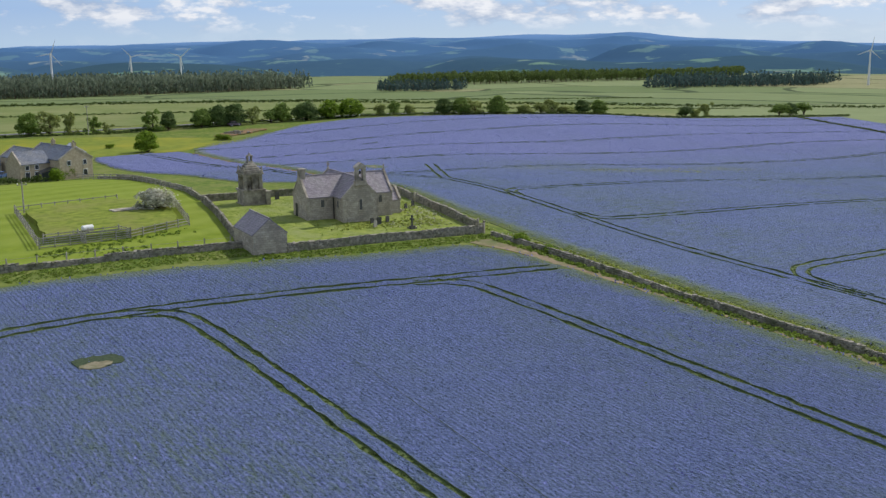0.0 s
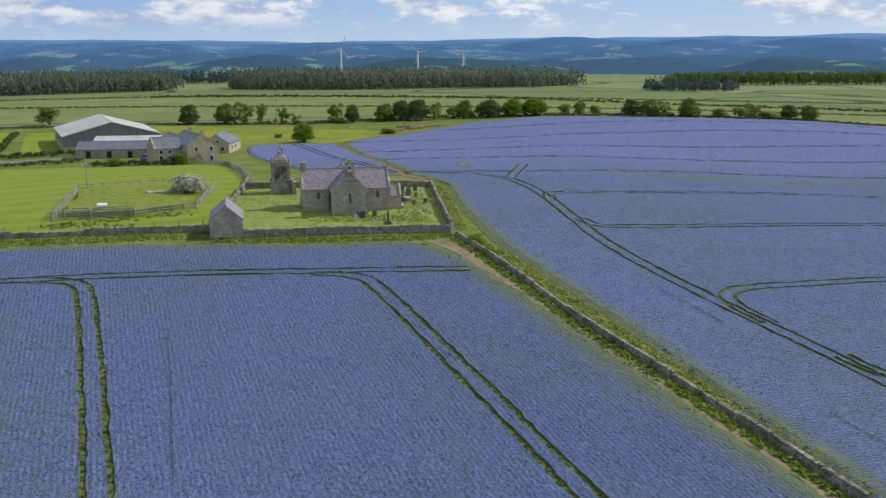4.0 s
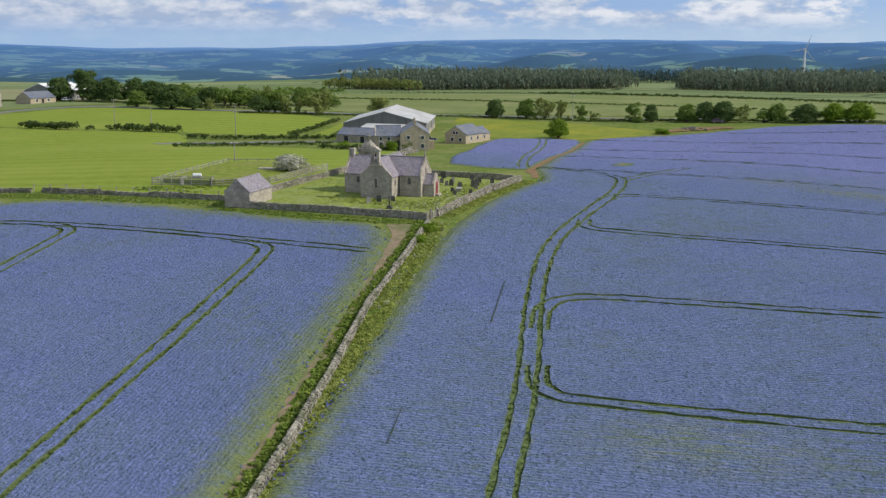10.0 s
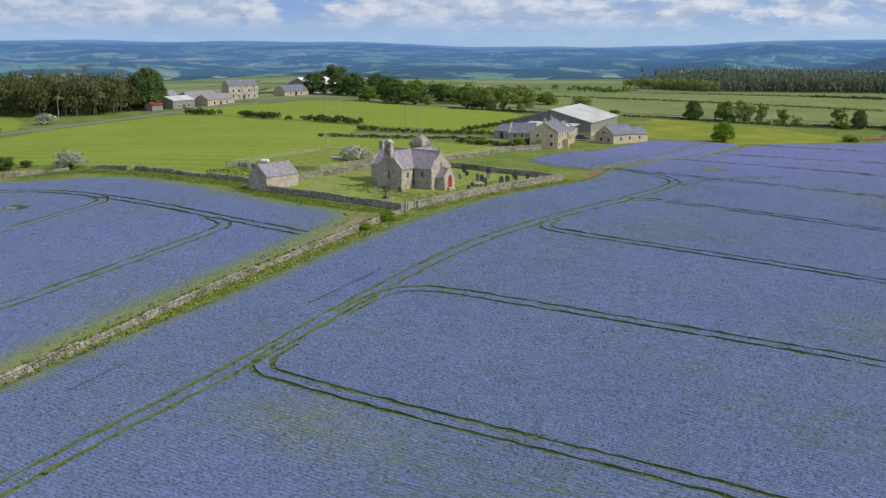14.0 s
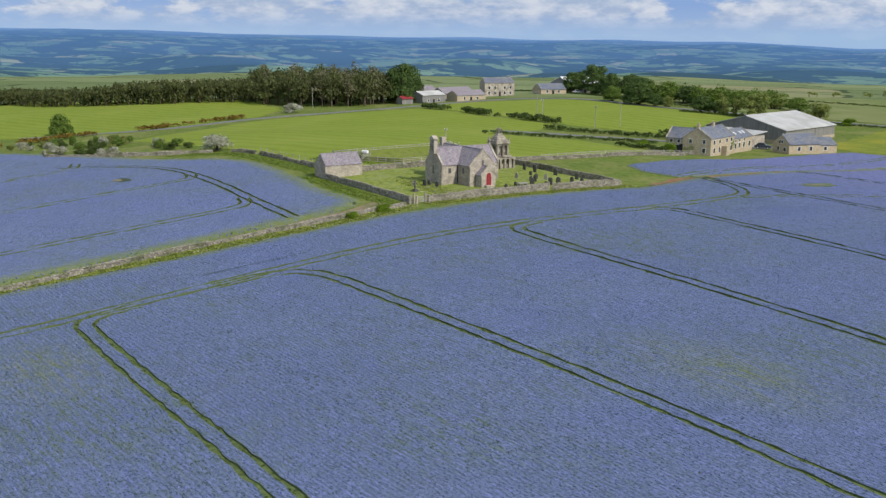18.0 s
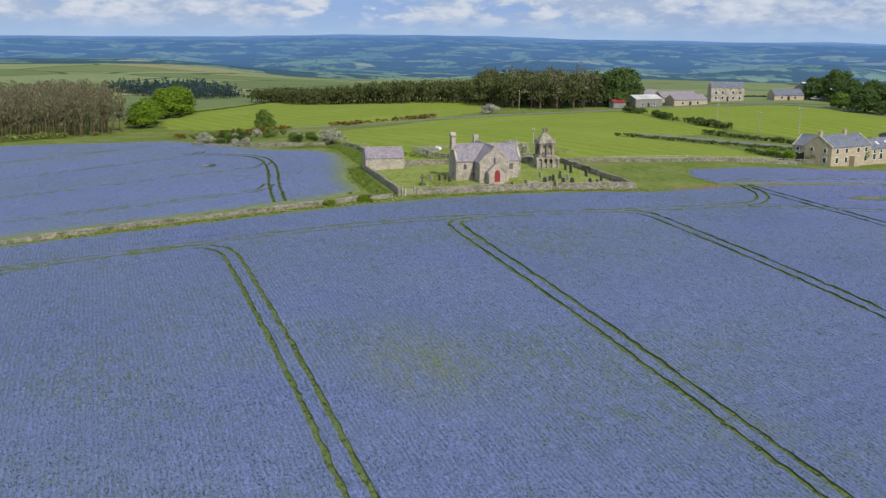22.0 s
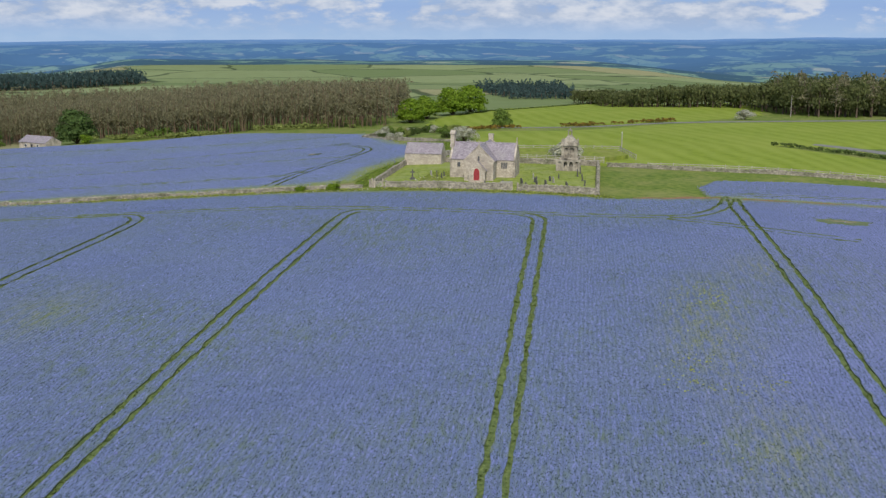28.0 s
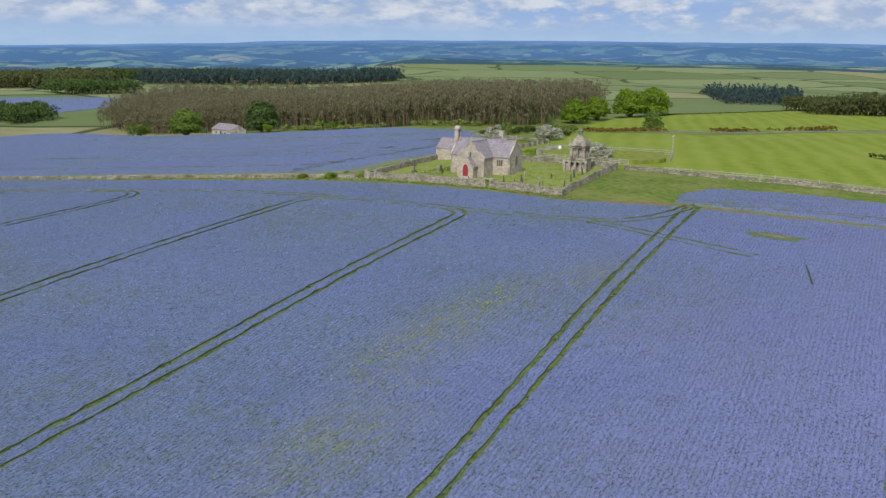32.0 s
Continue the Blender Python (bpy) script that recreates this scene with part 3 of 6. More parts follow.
    thin = np.clip(1.0 - rim_d / edge, 0, 1) + (track_d < 0.48) * (rim_d > 2) * rng.uniform(0.1, 0.6, len(v))
    m = len(v)
    faces, mats = [], []
    for t, l in zip(f.tolist(), low.tolist()):
        faces.append(tuple(i + m for i in t) if l else tuple(t))
        mats.append(1 if l else 0)
    sides = {}
    for k, t in enumerate(f.tolist()):
        for i, j in ((t[0], t[1]), (t[1], t[2]), (t[2], t[0])):
            sides.setdefault((min(i, j), max(i, j)), []).append((k, i, j))
    for users in sides.values():
        if len(users) == 1 and not low[users[0][0]] or len(users) == 2 and low[users[0][0]] != low[users[1][0]]:
            k, i, j = next(u for u in users if not low[u[0]])
            faces.append((j, i, i + m, j + m))
            mats.append(2)
    ob = obj_from(name, np.r_[top, bed], faces, [mat, M_TRACK, M_STEM])
    ob.data.polygons.foreach_set("material_index", mats)
    ob.data.attributes.new("thin", "FLOAT", "POINT").data.foreach_set("value", np.r_[thin, thin].astype(np.float32))
    return tagged(ob, label, "crop field", "", "stuff")


crop("flower_crop", CROP_E, TRACKS_E, M_CROP_E, "flowering violet-blue crop crossed by tractor wheel tracks")
crop("flower_crop", CROP_W, TRACKS_W, M_CROP_W, "flowering violet-blue crop beside the field wall with wheel tracks", edge=5.5)
crop("flower_crop", CROP_N, TRACKS_N, M_CROP_E, "small violet-blue crop field beside the farm", edge=1.2)

sheet("pasture", [(-69, -15.6), (-58, -14.2), (-22, -14.2), (-18.5, -10), (-15.5, 22), (-14.5, 30), (-16.5, 45), (-18, 60), (-22, 76), (-40, 80), (-66, 82), (-73, 58), (-76, 58), (-92, 90), (-104, 104),
      (-134, 101), (-160, 106), (-190, 107), (-183, 72), (-169, 24), (-154, -6), (-136, -22), (-114, -26), (-82, -18)], 0.06, M_PASTURE, 8, "bright green mown pasture", "meadow")
sheet("pasture", [(-102, 108), (-134, 105), (-190, 112), (-212, 125), (-205, 152), (-193, 178), (-160, 186), (-106, 184), (-84, 172), (-80, 150), (-79, 124)], 0.06, M_PASTURE, 8, "green pasture behind the hedge", "meadow")
sheet("pasture", [(-79, 174), (-76, 152), (-72, 126), (-64, 126), (-60, 164), (-52, 176)], 0.06, M_PASTURE, 8, "small green paddock beside the barn", "meadow")
sheet("meadow", [(-44, 188), (-30, 186), (2, 181), (31, 166), (22, 149), (9, 133), (-12, 131), (-24, 135), (-34, 150), (-40, 172)], 0.06, M_BUTTER, 7, "yellow-green buttercup meadow", "meadow")
sheet("pasture", [(-330, 212), (-200, 206), (-120, 198), (-60, 205), (60, 226), (130, 212), (240, 208), (300, 260), (260, 400), (100, 430), (-100, 420), (-300, 360)], 0.12, M_PASTURE2, 14, "pale grazed open pasture", "meadow", 1.0)
sheet("pasture", [(-188, 40), (-184, 12), (-180, -12), (-186, -40), (-205, -60), (-240, -64), (-330, -50), (-400, 0), (-330, 60), (-262, 70), (-225, 64)], 0.12, M_PASTURE, 12, "green sheep pasture on the slope", "meadow", 1.0)
sheet("churchyard", [(-15.4, -19.4), (12.6, -18.2), (13, -16), (16.8, 21), (-15, 18.8), (-18.8, -12)], 0.05, M_YARD, 3, "rough tufted churchyard grass", "grass", 0.1)
sheet("soil_strip", [(14.0, 39.5), (16.4, 40.4), (18.6, 31), (19.2, 27), (18.4, 26.5), (17.2, 31), (14.6, 37.5), (12.9, 76), (10.6, 126), (11.6, 126), (14.3, 76), (16, 41)], 0.05, M_SOIL, 3, "bare brown soil strip between crops", "soil", 0.15)
sheet("soil_strip", [(9.5, -22.2), (12.2, -21.8), (13.0, -28), (16.0, -48), (18.0, -60), (21.2, -78), (24.0, -95), (26.6, -108), (25.9, -108), (23.3, -94), (20.5, -80), (17.1, -61), (14.4, -46.5), (11.8, -33), (10.2, -27.3), (7.5, -23.6)], 0.05, M_TRODDEN, 3, "bare trodden soil strip beside the wall", "soil", 0.3)
ROAD = [(-186, -40), (-181, -10), (-178, 20), (-188, 70), (-204, 110), (-214, 140), (-212, 160), (-200, 182), (-165, 190), (-105, 189), (-50, 200), (0, 204), (60, 216), (140, 206), (250, 203)]
c = resample(rounded(ROAD, 2), 4)
sheet("road", np.r_[sideways(c, 1.9), sideways(c, -1.9)[::-1]], 0.16, M_ROAD, 6, "narrow grey country road", "road", 0.1, edge=4)
c = resample(rounded([(-88, 68), (-80, 88), (-68, 104), (-52, 110), (-40, 108), (-34, 114), (-32, 124)], 2), 3)
sheet("farm_lane", np.r_[sideways(c, 2.2), sideways(c, -2.2)[::-1]], 0.12, M_ROAD, 5, "grey farm lane between hedges", "lane", 0.2)
sheet("reservoir_mound", [(-41, -3), (-41, 20.5), (-28, 24.5), (-21.5, 19), (-23.5, 1), (-31, -2.8)], 0.85, M_VERGE, 3, "low raised grassy mound inside the paddock", "mound", 0.2, skirt=1.0)
sheet("flower_field", [(-215, -425), (-250, -405), (-300, -400), (-330, -425), (-322, -440), (-300, -460), (-262, -490), (-225, -500)], 0.25, M_CROP_W, 14, "distant violet-blue flowering field beyond the plantation", "crop field", 0.6)
sheet("thin_patch", [(28.8, 54), (31.4, 53.6), (33, 56), (33, 60.5), (30.6, 61.8), (28.8, 58)], 0.37, M_STEM, 1.5, "thin green patch round the bare ground", "crop gap", 0.4, edge=0.8)
sheet("soil_patch", [(29.8, 55.5), (30.8, 55), (31.4, 57), (31.2, 59.4), (30.4, 60), (30, 58)], 0.385, M_STRAW, 1.5, "bare brown patch in the crop", "soil", 0.35, edge=0.8)
sheet("thin_patch", [(-45.4, -49.3), (-43.6, -50.2), (-41.2, -49.6), (-41.2, -47.9), (-43, -47.2), (-45.2, -48)], 0.4, M_GAP, 1.5, "ring of bare green stems round the hollow", "crop gap", 0.3, edge=0.6)
sheet("soil_patch", [(-45.3, -49.7), (-43.8, -50.4), (-42.2, -49.9), (-42.2, -49.1), (-43.4, -48.8), (-44.8, -49.0)], 0.415, M_STRAW, 1.5, "bare pale hollow in the crop", "soil", 0.2, edge=0.5)



def gap_line(pts, width, name="drill_gap", label="thin dark gap where the drill missed a row"):
    """A narrow strip of bare stems between the flowers, gap shadow painted into its colour."""
    c = resample(rounded(pts, 2), 0.5)
    rng = np.random.default_rng(len(c))
    rim = [sideways(c, s * width * rng.uniform(0.4, 1.3, len(c))) for s in (1, -1)]
    v = np.concatenate(rim)
    n = len(c)
    verts = np.c_[v, land(v[:, 0], v[:, 1]) + 0.45]
    ob = obj_from(name, verts, [(i + n, i + n + 1, i + 1, i) for i in range(n - 1)], M_GAP)
    tagged(ob, label, "crop gap", "", "structure")


for pts, width in (([(-23.2, -58), (-22.7, -62), (-21, -87)], 0.04), ([(46, 64.4), (54.7, 66.6)], 0.1), ([(31.2, -45.8), (33.4, -60.7)], 0.07), ([(31.8, -83.7), (33, -90.7)], 0.045),
                   ([(55, 119), (61, 121)], 0.6)):
    gap_line(pts, width)
sheet("soil_patch", [(31, 166), (37, 171), (44, 176), (50, 181), (44, 184), (36, 179), (29, 171)], 0.35, M_SOIL, 2.0, "bank of bare pinkish earth and rubble beside the meadow", "soil", 0.5, edge=1.5)

# ---- building parts ----
def along(axis, u, t, z, c=(0, 0)):
    """Local (u across, t along) to x, y, z."""
    return (c[0] + t, c[1] + u, z) if axis == "x" else (c[0] + u, c[1] + t, z)


def slab(axis, pts, a, b, c=(0, 0)):
    return prism([(u + (c[1] if axis == "x" else c[0]), z) for u, z in pts], axis, a + (c[0] if axis == "x" else c[1]), b + (c[0] if axis == "x" else c[1]))


def gabled(parent, axis, half, eave, ridge, a, b, wall, roof, c=(0, 0), base=-0.8, over=0.15, coping=None, cope=(True, True), thick=0.14, ridge_mat=None, verge=0.0):
    """Walls with two gables, two roof slopes, ridge and gable copings along x or y from a to b."""
    part("wall", slab(axis, [(-half, base), (half, base), (half, eave), (0, ridge - 0.02), (-half, eave)], a, b, c), wall, parent)
    k = (ridge - eave) / half
    ra, rb = a - verge, b + verge
    for s in (1, -1):
        e = half + over
        pts = [(0, ridge), (s * e, ridge - k * e), (s * e, ridge - k * e + thick), (0, ridge + thick)]
        part("roof", slab(axis, pts, ra + (0.25 if coping and cope[0] else 0), rb - (0.25 if coping and cope[1] else 0), c), roof, parent)
    part("ridge", slab(axis, [(-0.12, ridge + thick - 0.06), (0.12, ridge + thick - 0.06), (0.06, ridge + thick + 0.09), (-0.06, ridge + thick + 0.09)], ra, rb, c), ridge_mat or roof, parent)
    if coping:
        for on, t0 in zip(cope, (a - 0.06, b - 0.27)):
            if on:
                for s in (1, -1):
                    e = half + over + 0.05
                    part("coping", slab(axis, [(0, ridge), (s * e, ridge - k * e), (s * e, ridge - k * e + 0.34), (0, ridge + 0.34)], t0, t0 + 0.33, c), coping, parent)


def arch_outline(w, h, point=True, seg=5):
    """(u, z) of an opening with a pointed or round head."""
    pts = [(-w / 2, 0), (w / 2, 0)]
    spring = h - (w * 0.8 if point else w / 2)
    for k in range(seg + 1):
        t = k / seg
        if point:
            pts.append((w / 2 * math.cos(t * math.pi / 2), spring + (h - spring) * math.sin(t * math.pi / 2)))
        else:
            pts.append((w / 2 * math.cos(t * math.pi), spring + w / 2 * math.sin(t * math.pi)))
    if point:
        for k in range(seg - 1, -1, -1):
            t = k / seg
            pts.append((-w / 2 * math.cos(t * math.pi / 2), spring + (h - spring) * math.sin(t * math.pi / 2)))
    return pts


def opening(parent, name, face, u, t, z, w, h, glass, surround=M_STONE_L, style="square", margin=0.14, lights=1, sub="pane", label="", out=0.06):
    """A window or door set in a wall: face is '+x', '-x', '+y' or '-y', t the wall's place along it."""
    axis, s = face[1], 1 if face[0] == "+" else -1
    shape = (lambda ww, hh: arch_outline(ww, hh, style == "point")) if style != "square" else (lambda ww, hh: [(-ww / 2, 0), (ww / 2, 0), (ww / 2, hh), (-ww / 2, hh)])
    if axis == "x":
        moved = lambda pts, dz=0: [(u + p, z + q + dz) for p, q in pts]
    else:
        moved = lambda pts, dz=0: [(u + p, z + q + dz) for p, q in pts]
    frame_ob = part(name, prism(moved(shape(w + 2 * margin, h + 2 * margin), -margin), axis, t - s * 0.1, t + s * out), surround, parent, label)
    part(sub, prism(moved(shape(w, h)), axis, t - s * 0.1, t + s * (out + 0.012)), glass, frame_ob)
    for k in range(1, lights):
        x = u - w / 2 + w * k / lights
        part("mullion", prism([(x - 0.04, z), (x + 0.04, z), (x + 0.04, z + h * (0.98 if style == "square" else 0.8)), (x - 0.04, z + h * (0.98 if style == "square" else 0.8))], axis, t, t + s * (out + 0.03)), surround, frame_ob)
    return frame_ob


# ---- the church ----
M_LEAD = material("leaded_glass", (0.05, 0.05, 0.052), (0.11, 0.11, 0.112), 6.0, 0.3, 0.2, spec=0.5)
church = thing("church", "small cruciform stone church with grey stone-slate roofs and red porch door", "church", at=(0, -0.5, 0.2))
gabled(church, "x", 2.65, 3.2, 5.85, -6.8, 6.45, M_STONE, M_SLATE, coping=M_STONE_L)
gabled(church, "y", 2.65, 3.2, 5.85, -6.0, 6.0, M_STONE, M_SLATE, coping=M_STONE_L)
for sx in (-1, 1):                                        # plinths and quoins at the outer corners
    for sy in (-1, 1):
        for k in range(7):
            d = 0.42 if k % 2 else 0.28
            x, y = sx * (6.62 if sx > 0 else 6.8), sy * 2.65
            ax, ay = (6.45 if sx > 0 else 6.8), 2.65
            bm = boxes((min(sx * ax, sx * (ax - d)) - 0.02, max(sx * ax, sx * (ax - d)) + 0.02, min(sy * ay, sy * (ay - 0.7 + d)) - 0.02, max(sy * ay, sy * (ay - 0.7 + d)) + 0.02, 0.1 + k * 0.43, 0.1 + k * 0.43 + 0.4))
            part("quoin", bm, M_STONE_L, church)
            ax, ay = 2.65, 6.0
            bm = boxes((min(sx * ax, sx * (ax - 0.7 + d)) - 0.02, max(sx * ax, sx * (ax - 0.7 + d)) + 0.02, min(sy * ay, sy * (ay - d)) - 0.02, max(sy * ay, sy * (ay - d)) + 0.02, 0.1 + k * 0.43, 0.1 + k * 0.43 + 0.4))
            part("quoin", bm, M_STONE_L, church)
opening(church, "window", "-y", 0.0, -6.0, 1.5, 0.42, 1.5, M_LEAD, style="point")
opening(church, "window", "-y", -4.4, -2.65, 1.75, 0.5, 1.0, M_LEAD)
opening(church, "window", "-y", 4.5, -2.65, 1.75, 0.5, 1.0, M_LEAD)
opening(church, "window", "+y", -4.4, 2.65, 1.75, 0.5, 1.0, M_LEAD)
opening(church, "window", "+x", -4.35, 2.65, 1.7, 0.55, 0.9, M_LEAD)
opening(church, "window", "+x", 4.0, 2.65, 1.6, 1.1, 1.1, M_LEAD, lights=3)
opening(church, "window", "+x", 0.0, 6.45, 3.3, 0.35, 0.95, M_LEAD, style="point")
opening(church, "blocked_door", "+x", 5.2, 2.65, 0.1, 0.8, 1.7, M_STONE, style="point", sub="infill", out=0.03)
opening(church, "window", "-x", -4.2, -2.65, 1.75, 0.5, 1.0, M_LEAD)
opening(church, "window", "-x", 4.2, -2.65, 1.75, 0.5, 1.0, M_LEAD)
opening(church, "door", "-x", 1.2, -6.8, 0.1, 0.8, 1.9, M_DARK, sub="leaf")
opening(church, "window", "+y", 0.0, 6.0, 1.5, 0.9, 1.7, M_LEAD, style="point", lights=2)
# porch
gabled(church, "x", 1.45, 1.75, 3.15, 6.45, 8.3, M_STONE, M_SLATE, coping=M_STONE_L, cope=(False, True), thick=0.1)
opening(church, "red_door", "+x", 0.0, 8.3, 0.05, 1.05, 2.15, M_RED, style="point", margin=0.17, sub="leaf", label="bright red painted door under a pointed stone arch")
for u in (-0.27, 0.27):
    part("hinge_line", boxes((8.37, 8.39, u - 0.015, u + 0.015, 0.1, 1.7)), M_DARK, church)
part("step", boxes((8.3, 8.9, -0.8, 0.8, -0.3, 0.06)), M_STONE_L, church)
# bellcote over the -y gable
bell = part("bellcote", boxes((-0.72, -0.32, -6.35, -5.65, 5.2, 7.35), (0.32, 0.72, -6.35, -5.65, 5.2, 7.35), (-0.85, 0.85, -6.42, -5.58, 5.0, 5.6), (-0.8, 0.8, -6.4, -5.6, 7.35, 7.5)), M_STONE_L, church, "gabled stone bellcote with an open arch")
part("cap", prism([(-0.92, 7.5), (0.92, 7.5), (0, 8.15)], "y", -6.48, -5.52), M_STONE_L, bell)
part("arch", prism([(-0.33, 7.0), (-0.2, 7.22), (0, 7.32), (0.2, 7.22), (0.33, 7.0), (0.33, 7.36), (-0.33, 7.36)], "y", -6.3, -5.7), M_STONE_L, bell)
part("bell", lathe([(0.2, 6.55), (0.17, 6.62), (0.11, 6.9), (0.03, 6.98)], 10, (0, -6.0)), M_DARK, bell)
part("chimney", boxes((-6.85, -6.0, -0.42, 0.42, 4.9, 6.85), (-6.92, -5.93, -0.49, 0.49, 6.75, 7.05)), M_STONE_L, church, "square stone chimney stack on the gable")


def cross(parent, x, y, z, h, turn):
    bm = boxes((-0.07, 0.07, -0.07, 0.07, 0, h), (-0.3 * h, 0.3 * h, -0.06, 0.06, h * 0.55, h * 0.72), (-0.14, 0.14, -0.14, 0.14, -0.2, 0.1))
    bmesh.ops.transform(bm, matrix=pose(x, y, z, 0, 0, turn), verts=bm.verts)
    part("finial_cross", bm, M_STONE_L, parent)


cross(church, 0, 5.9, 6.15, 0.85, 0)
cross(church, 6.33, 0, 6.15, 0.8, 90)
for x, y in ((2.75, -2.72), (-2.75, -2.72)):
    part("downpipe", boxes((x - 0.05, x + 0.05, y - 0.05, y + 0.05, 0, 3.2)), M_DARK, church)

# ---- the mausoleum ----
M_TOMB = material("blackened_stone", (0.22, 0.197, 0.158), (0.44, 0.395, 0.32), 1.8, 0.92, 0.7, 5.0, (0.12, 0.105, 0.085), 0.7)
mz = z_at(-9.3, 14.2) - 0.05
tomb = thing("mausoleum", "weathered square stone mausoleum with niches and a domed lantern roof", "mausoleum", at=(-9.3, 14.15, mz))
part("plinth", boxes((-1.85, 1.85, -1.85, 1.85, -0.5, 0.25)), M_TOMB, tomb)
part("lower_stage", boxes((-1.65, 1.65, -1.65, 1.65, 0.2, 2.25)), M_TOMB, tomb)
part("band", boxes((-1.82, 1.82, -1.82, 1.82, 2.2, 2.45)), M_TOMB, tomb)
part("upper_stage", boxes((-0.98, 0.98, -0.98, 0.98, 2.4, 4.75)), M_TOMB, tomb)
for turn in range(4):
    m = pose(0, 0, 0, 0, 0, 90 * turn)

    def facing(name, bm, mat, parent, label=""):
        bmesh.ops.transform(bm, matrix=m, verts=bm.verts)
        return part(name, bm, mat, parent, label)
    for u, w in ((-1.17, 0.25), (0, 0.2)):
        facing("pilaster", boxes((0.98, 1.42, u - w, u + w, 2.4, 4.3), (1.4, 1.5, u - w * 0.6, u + w * 0.6, 2.4, 4.6), (1.3, 1.55, u - w, u + w, 2.42, 2.58)), M_TOMB, tomb)
    for u in (-0.56, 0.56):
        a = [(u + 0.36 * math.cos(math.radians(k)), 4.0 + 0.36 * math.sin(math.radians(k))) for k in range(0, 181, 30)]
        facing("arch_head", prism(a + [(u - 0.37, 4.42), (u + 0.37, 4.42)], "x", 1.0, 1.4), M_TOMB, tomb)
        facing("pedestal", lathe([(0.2, 2.4), (0.14, 2.5), (0.14, 2.95), (0.19, 3.05)], 8, (1.2, u)), M_TOMB, tomb)
    # flat near-black arches: the shade of recesses put into the colour
    for u, w in ((-0.95, 0.5), (0, 0.6), (0.95, 0.5)) if turn == 0 else ():
        facing("arch_recess", prism([(u + a, 0.5 + b) for a, b in arch_outline(w, 1.2, False)], "x", 1.55, 1.67), M_DARK, tomb)
    facing("pediment", prism([(-0.45, 5.12), (0.45, 5.12), (0, 5.42)], "x", 1.2, 1.52), M_TOMB, tomb)
part("frieze", boxes((-1.43, 1.43, -1.43, 1.43, 4.38, 4.73)), M_TOMB, tomb)
part("cornice", boxes((-1.68, 1.68, -1.68, 1.68, 4.72, 4.89), (-1.55, 1.55, -1.55, 1.55, 4.885, 5.15)), M_TOMB, tomb)
bm = bmesh.new()
rings = []
for r, z in ((1.4, 5.1), (1.36, 5.34), (1.24, 5.38), (1.18, 5.68), (1.02, 5.73), (0.94, 6.02), (0.78, 6.07), (0.67, 6.32), (0.54, 6.37), (0.45, 6.58), (0.42, 6.62)):
    rings.append([bm.verts.new((r * math.copysign(abs(math.cos(a)) ** 0.24, math.cos(a)), r * math.copysign(abs(math.sin(a)) ** 0.24, math.sin(a)), z)) for a in [2 * math.pi * (k + 0.5) / 16 for k in range(16)]])
for a, b in zip(rings, rings[1:]):
    for k in range(16):
        bm.faces.new((a[k], a[(k + 1) % 16], b[(k + 1) % 16], b[k]))
bm.faces.new(rings[-1])
part("dome", bm, M_TOMB, tomb, "stepped dome of pale stone slabs")
lantern = part("lantern", boxes((-0.42, 0.42, -0.42, 0.42, 6.52, 6.62)), M_TOMB, tomb)
for sx in (-1, 1):
    for sy in (-1, 1):
        part("pinnacle", lathe([(0.2, 5.1), (0.2, 5.3), (0.12, 5.36), (0.15, 5.6), (0.03, 6.0)], 6, (sx * 1.38, sy * 1.38)), M_TOMB, tomb)
        part("post", boxes((sx * 0.3 - 0.07, sx * 0.3 + 0.07, sy * 0.3 - 0.07, sy * 0.3 + 0.07, 6.62, 7.4)), M_TOMB, lantern)
part("lantern_top", boxes((-0.46, 0.46, -0.46, 0.46, 7.38, 7.5)), M_TOMB, lantern)
part("finial", lathe([(0.4, 7.5), (0.16, 7.68), (0.1, 7.74), (0.14, 7.84), (0.02, 7.95)], 8), M_TOMB, lantern)
# low arcaded wing on the +x side
for y in (-2.1, -1.05, 0, 1.05, 2.1):
    part("pier", boxes((1.7, 2.35, y - 0.2, y + 0.2, -0.4, 1.75), (1.66, 2.4, y - 0.27, y + 0.27, 1.65, 1.85)), M_TOMB, tomb)
for y in (-1.58, -0.52, 0.52, 1.58):
    part("wing_wall", boxes((1.75, 2.0, y - 0.4, y + 0.4, -0.4, 1.5 if abs(y) > 1 else 0.9)), M_TOMB, tomb)
part("entablature", boxes((1.66, 2.42, -2.4, -0.75, 1.85, 2.15), (1.66, 2.42, 0.75, 2.4, 1.85, 2.15), (1.66, 2.42, -0.75, 0.75, 1.85, 2.0)), M_TOMB, tomb)

# ---- the stone shed ----
sz = z_at(-17.9, -16)
shed = thing("stone_shed", "small stone shed with a mauve stone-slate gabled roof", "shed", at=(-17.8, -15.95, sz))
gabled(shed, "y", 2.15, 2.05 - sz, 3.88 - sz, -3.85, 3.75, M_STONE, M_SLATE, base=-1.2, over=0.1, coping=None)


# ---- dry-stone walls ----
STONES = []
for k in range(6):
    r = random.Random(40 + k)
    w, d, h = r.uniform(0.34, 0.5), r.uniform(0.36, 0.46), r.uniform(0.24, 0.32)
    vs = [(x * w / 2 * r.uniform(0.75, 1), y * d / 2 * r.uniform(0.8, 1), z * h / 2 * r.uniform(0.75, 1)) for z in (-1, 1) for x, y in ((-1, -1), (1, -1), (1, 1), (-1, 1))]
    STONES.append((np.array(vs), [(3, 2, 1, 0), (4, 5, 6, 7), (0, 1, 5, 4), (1, 2, 6, 5), (2, 3, 7, 6), (3, 0, 4, 7)]))


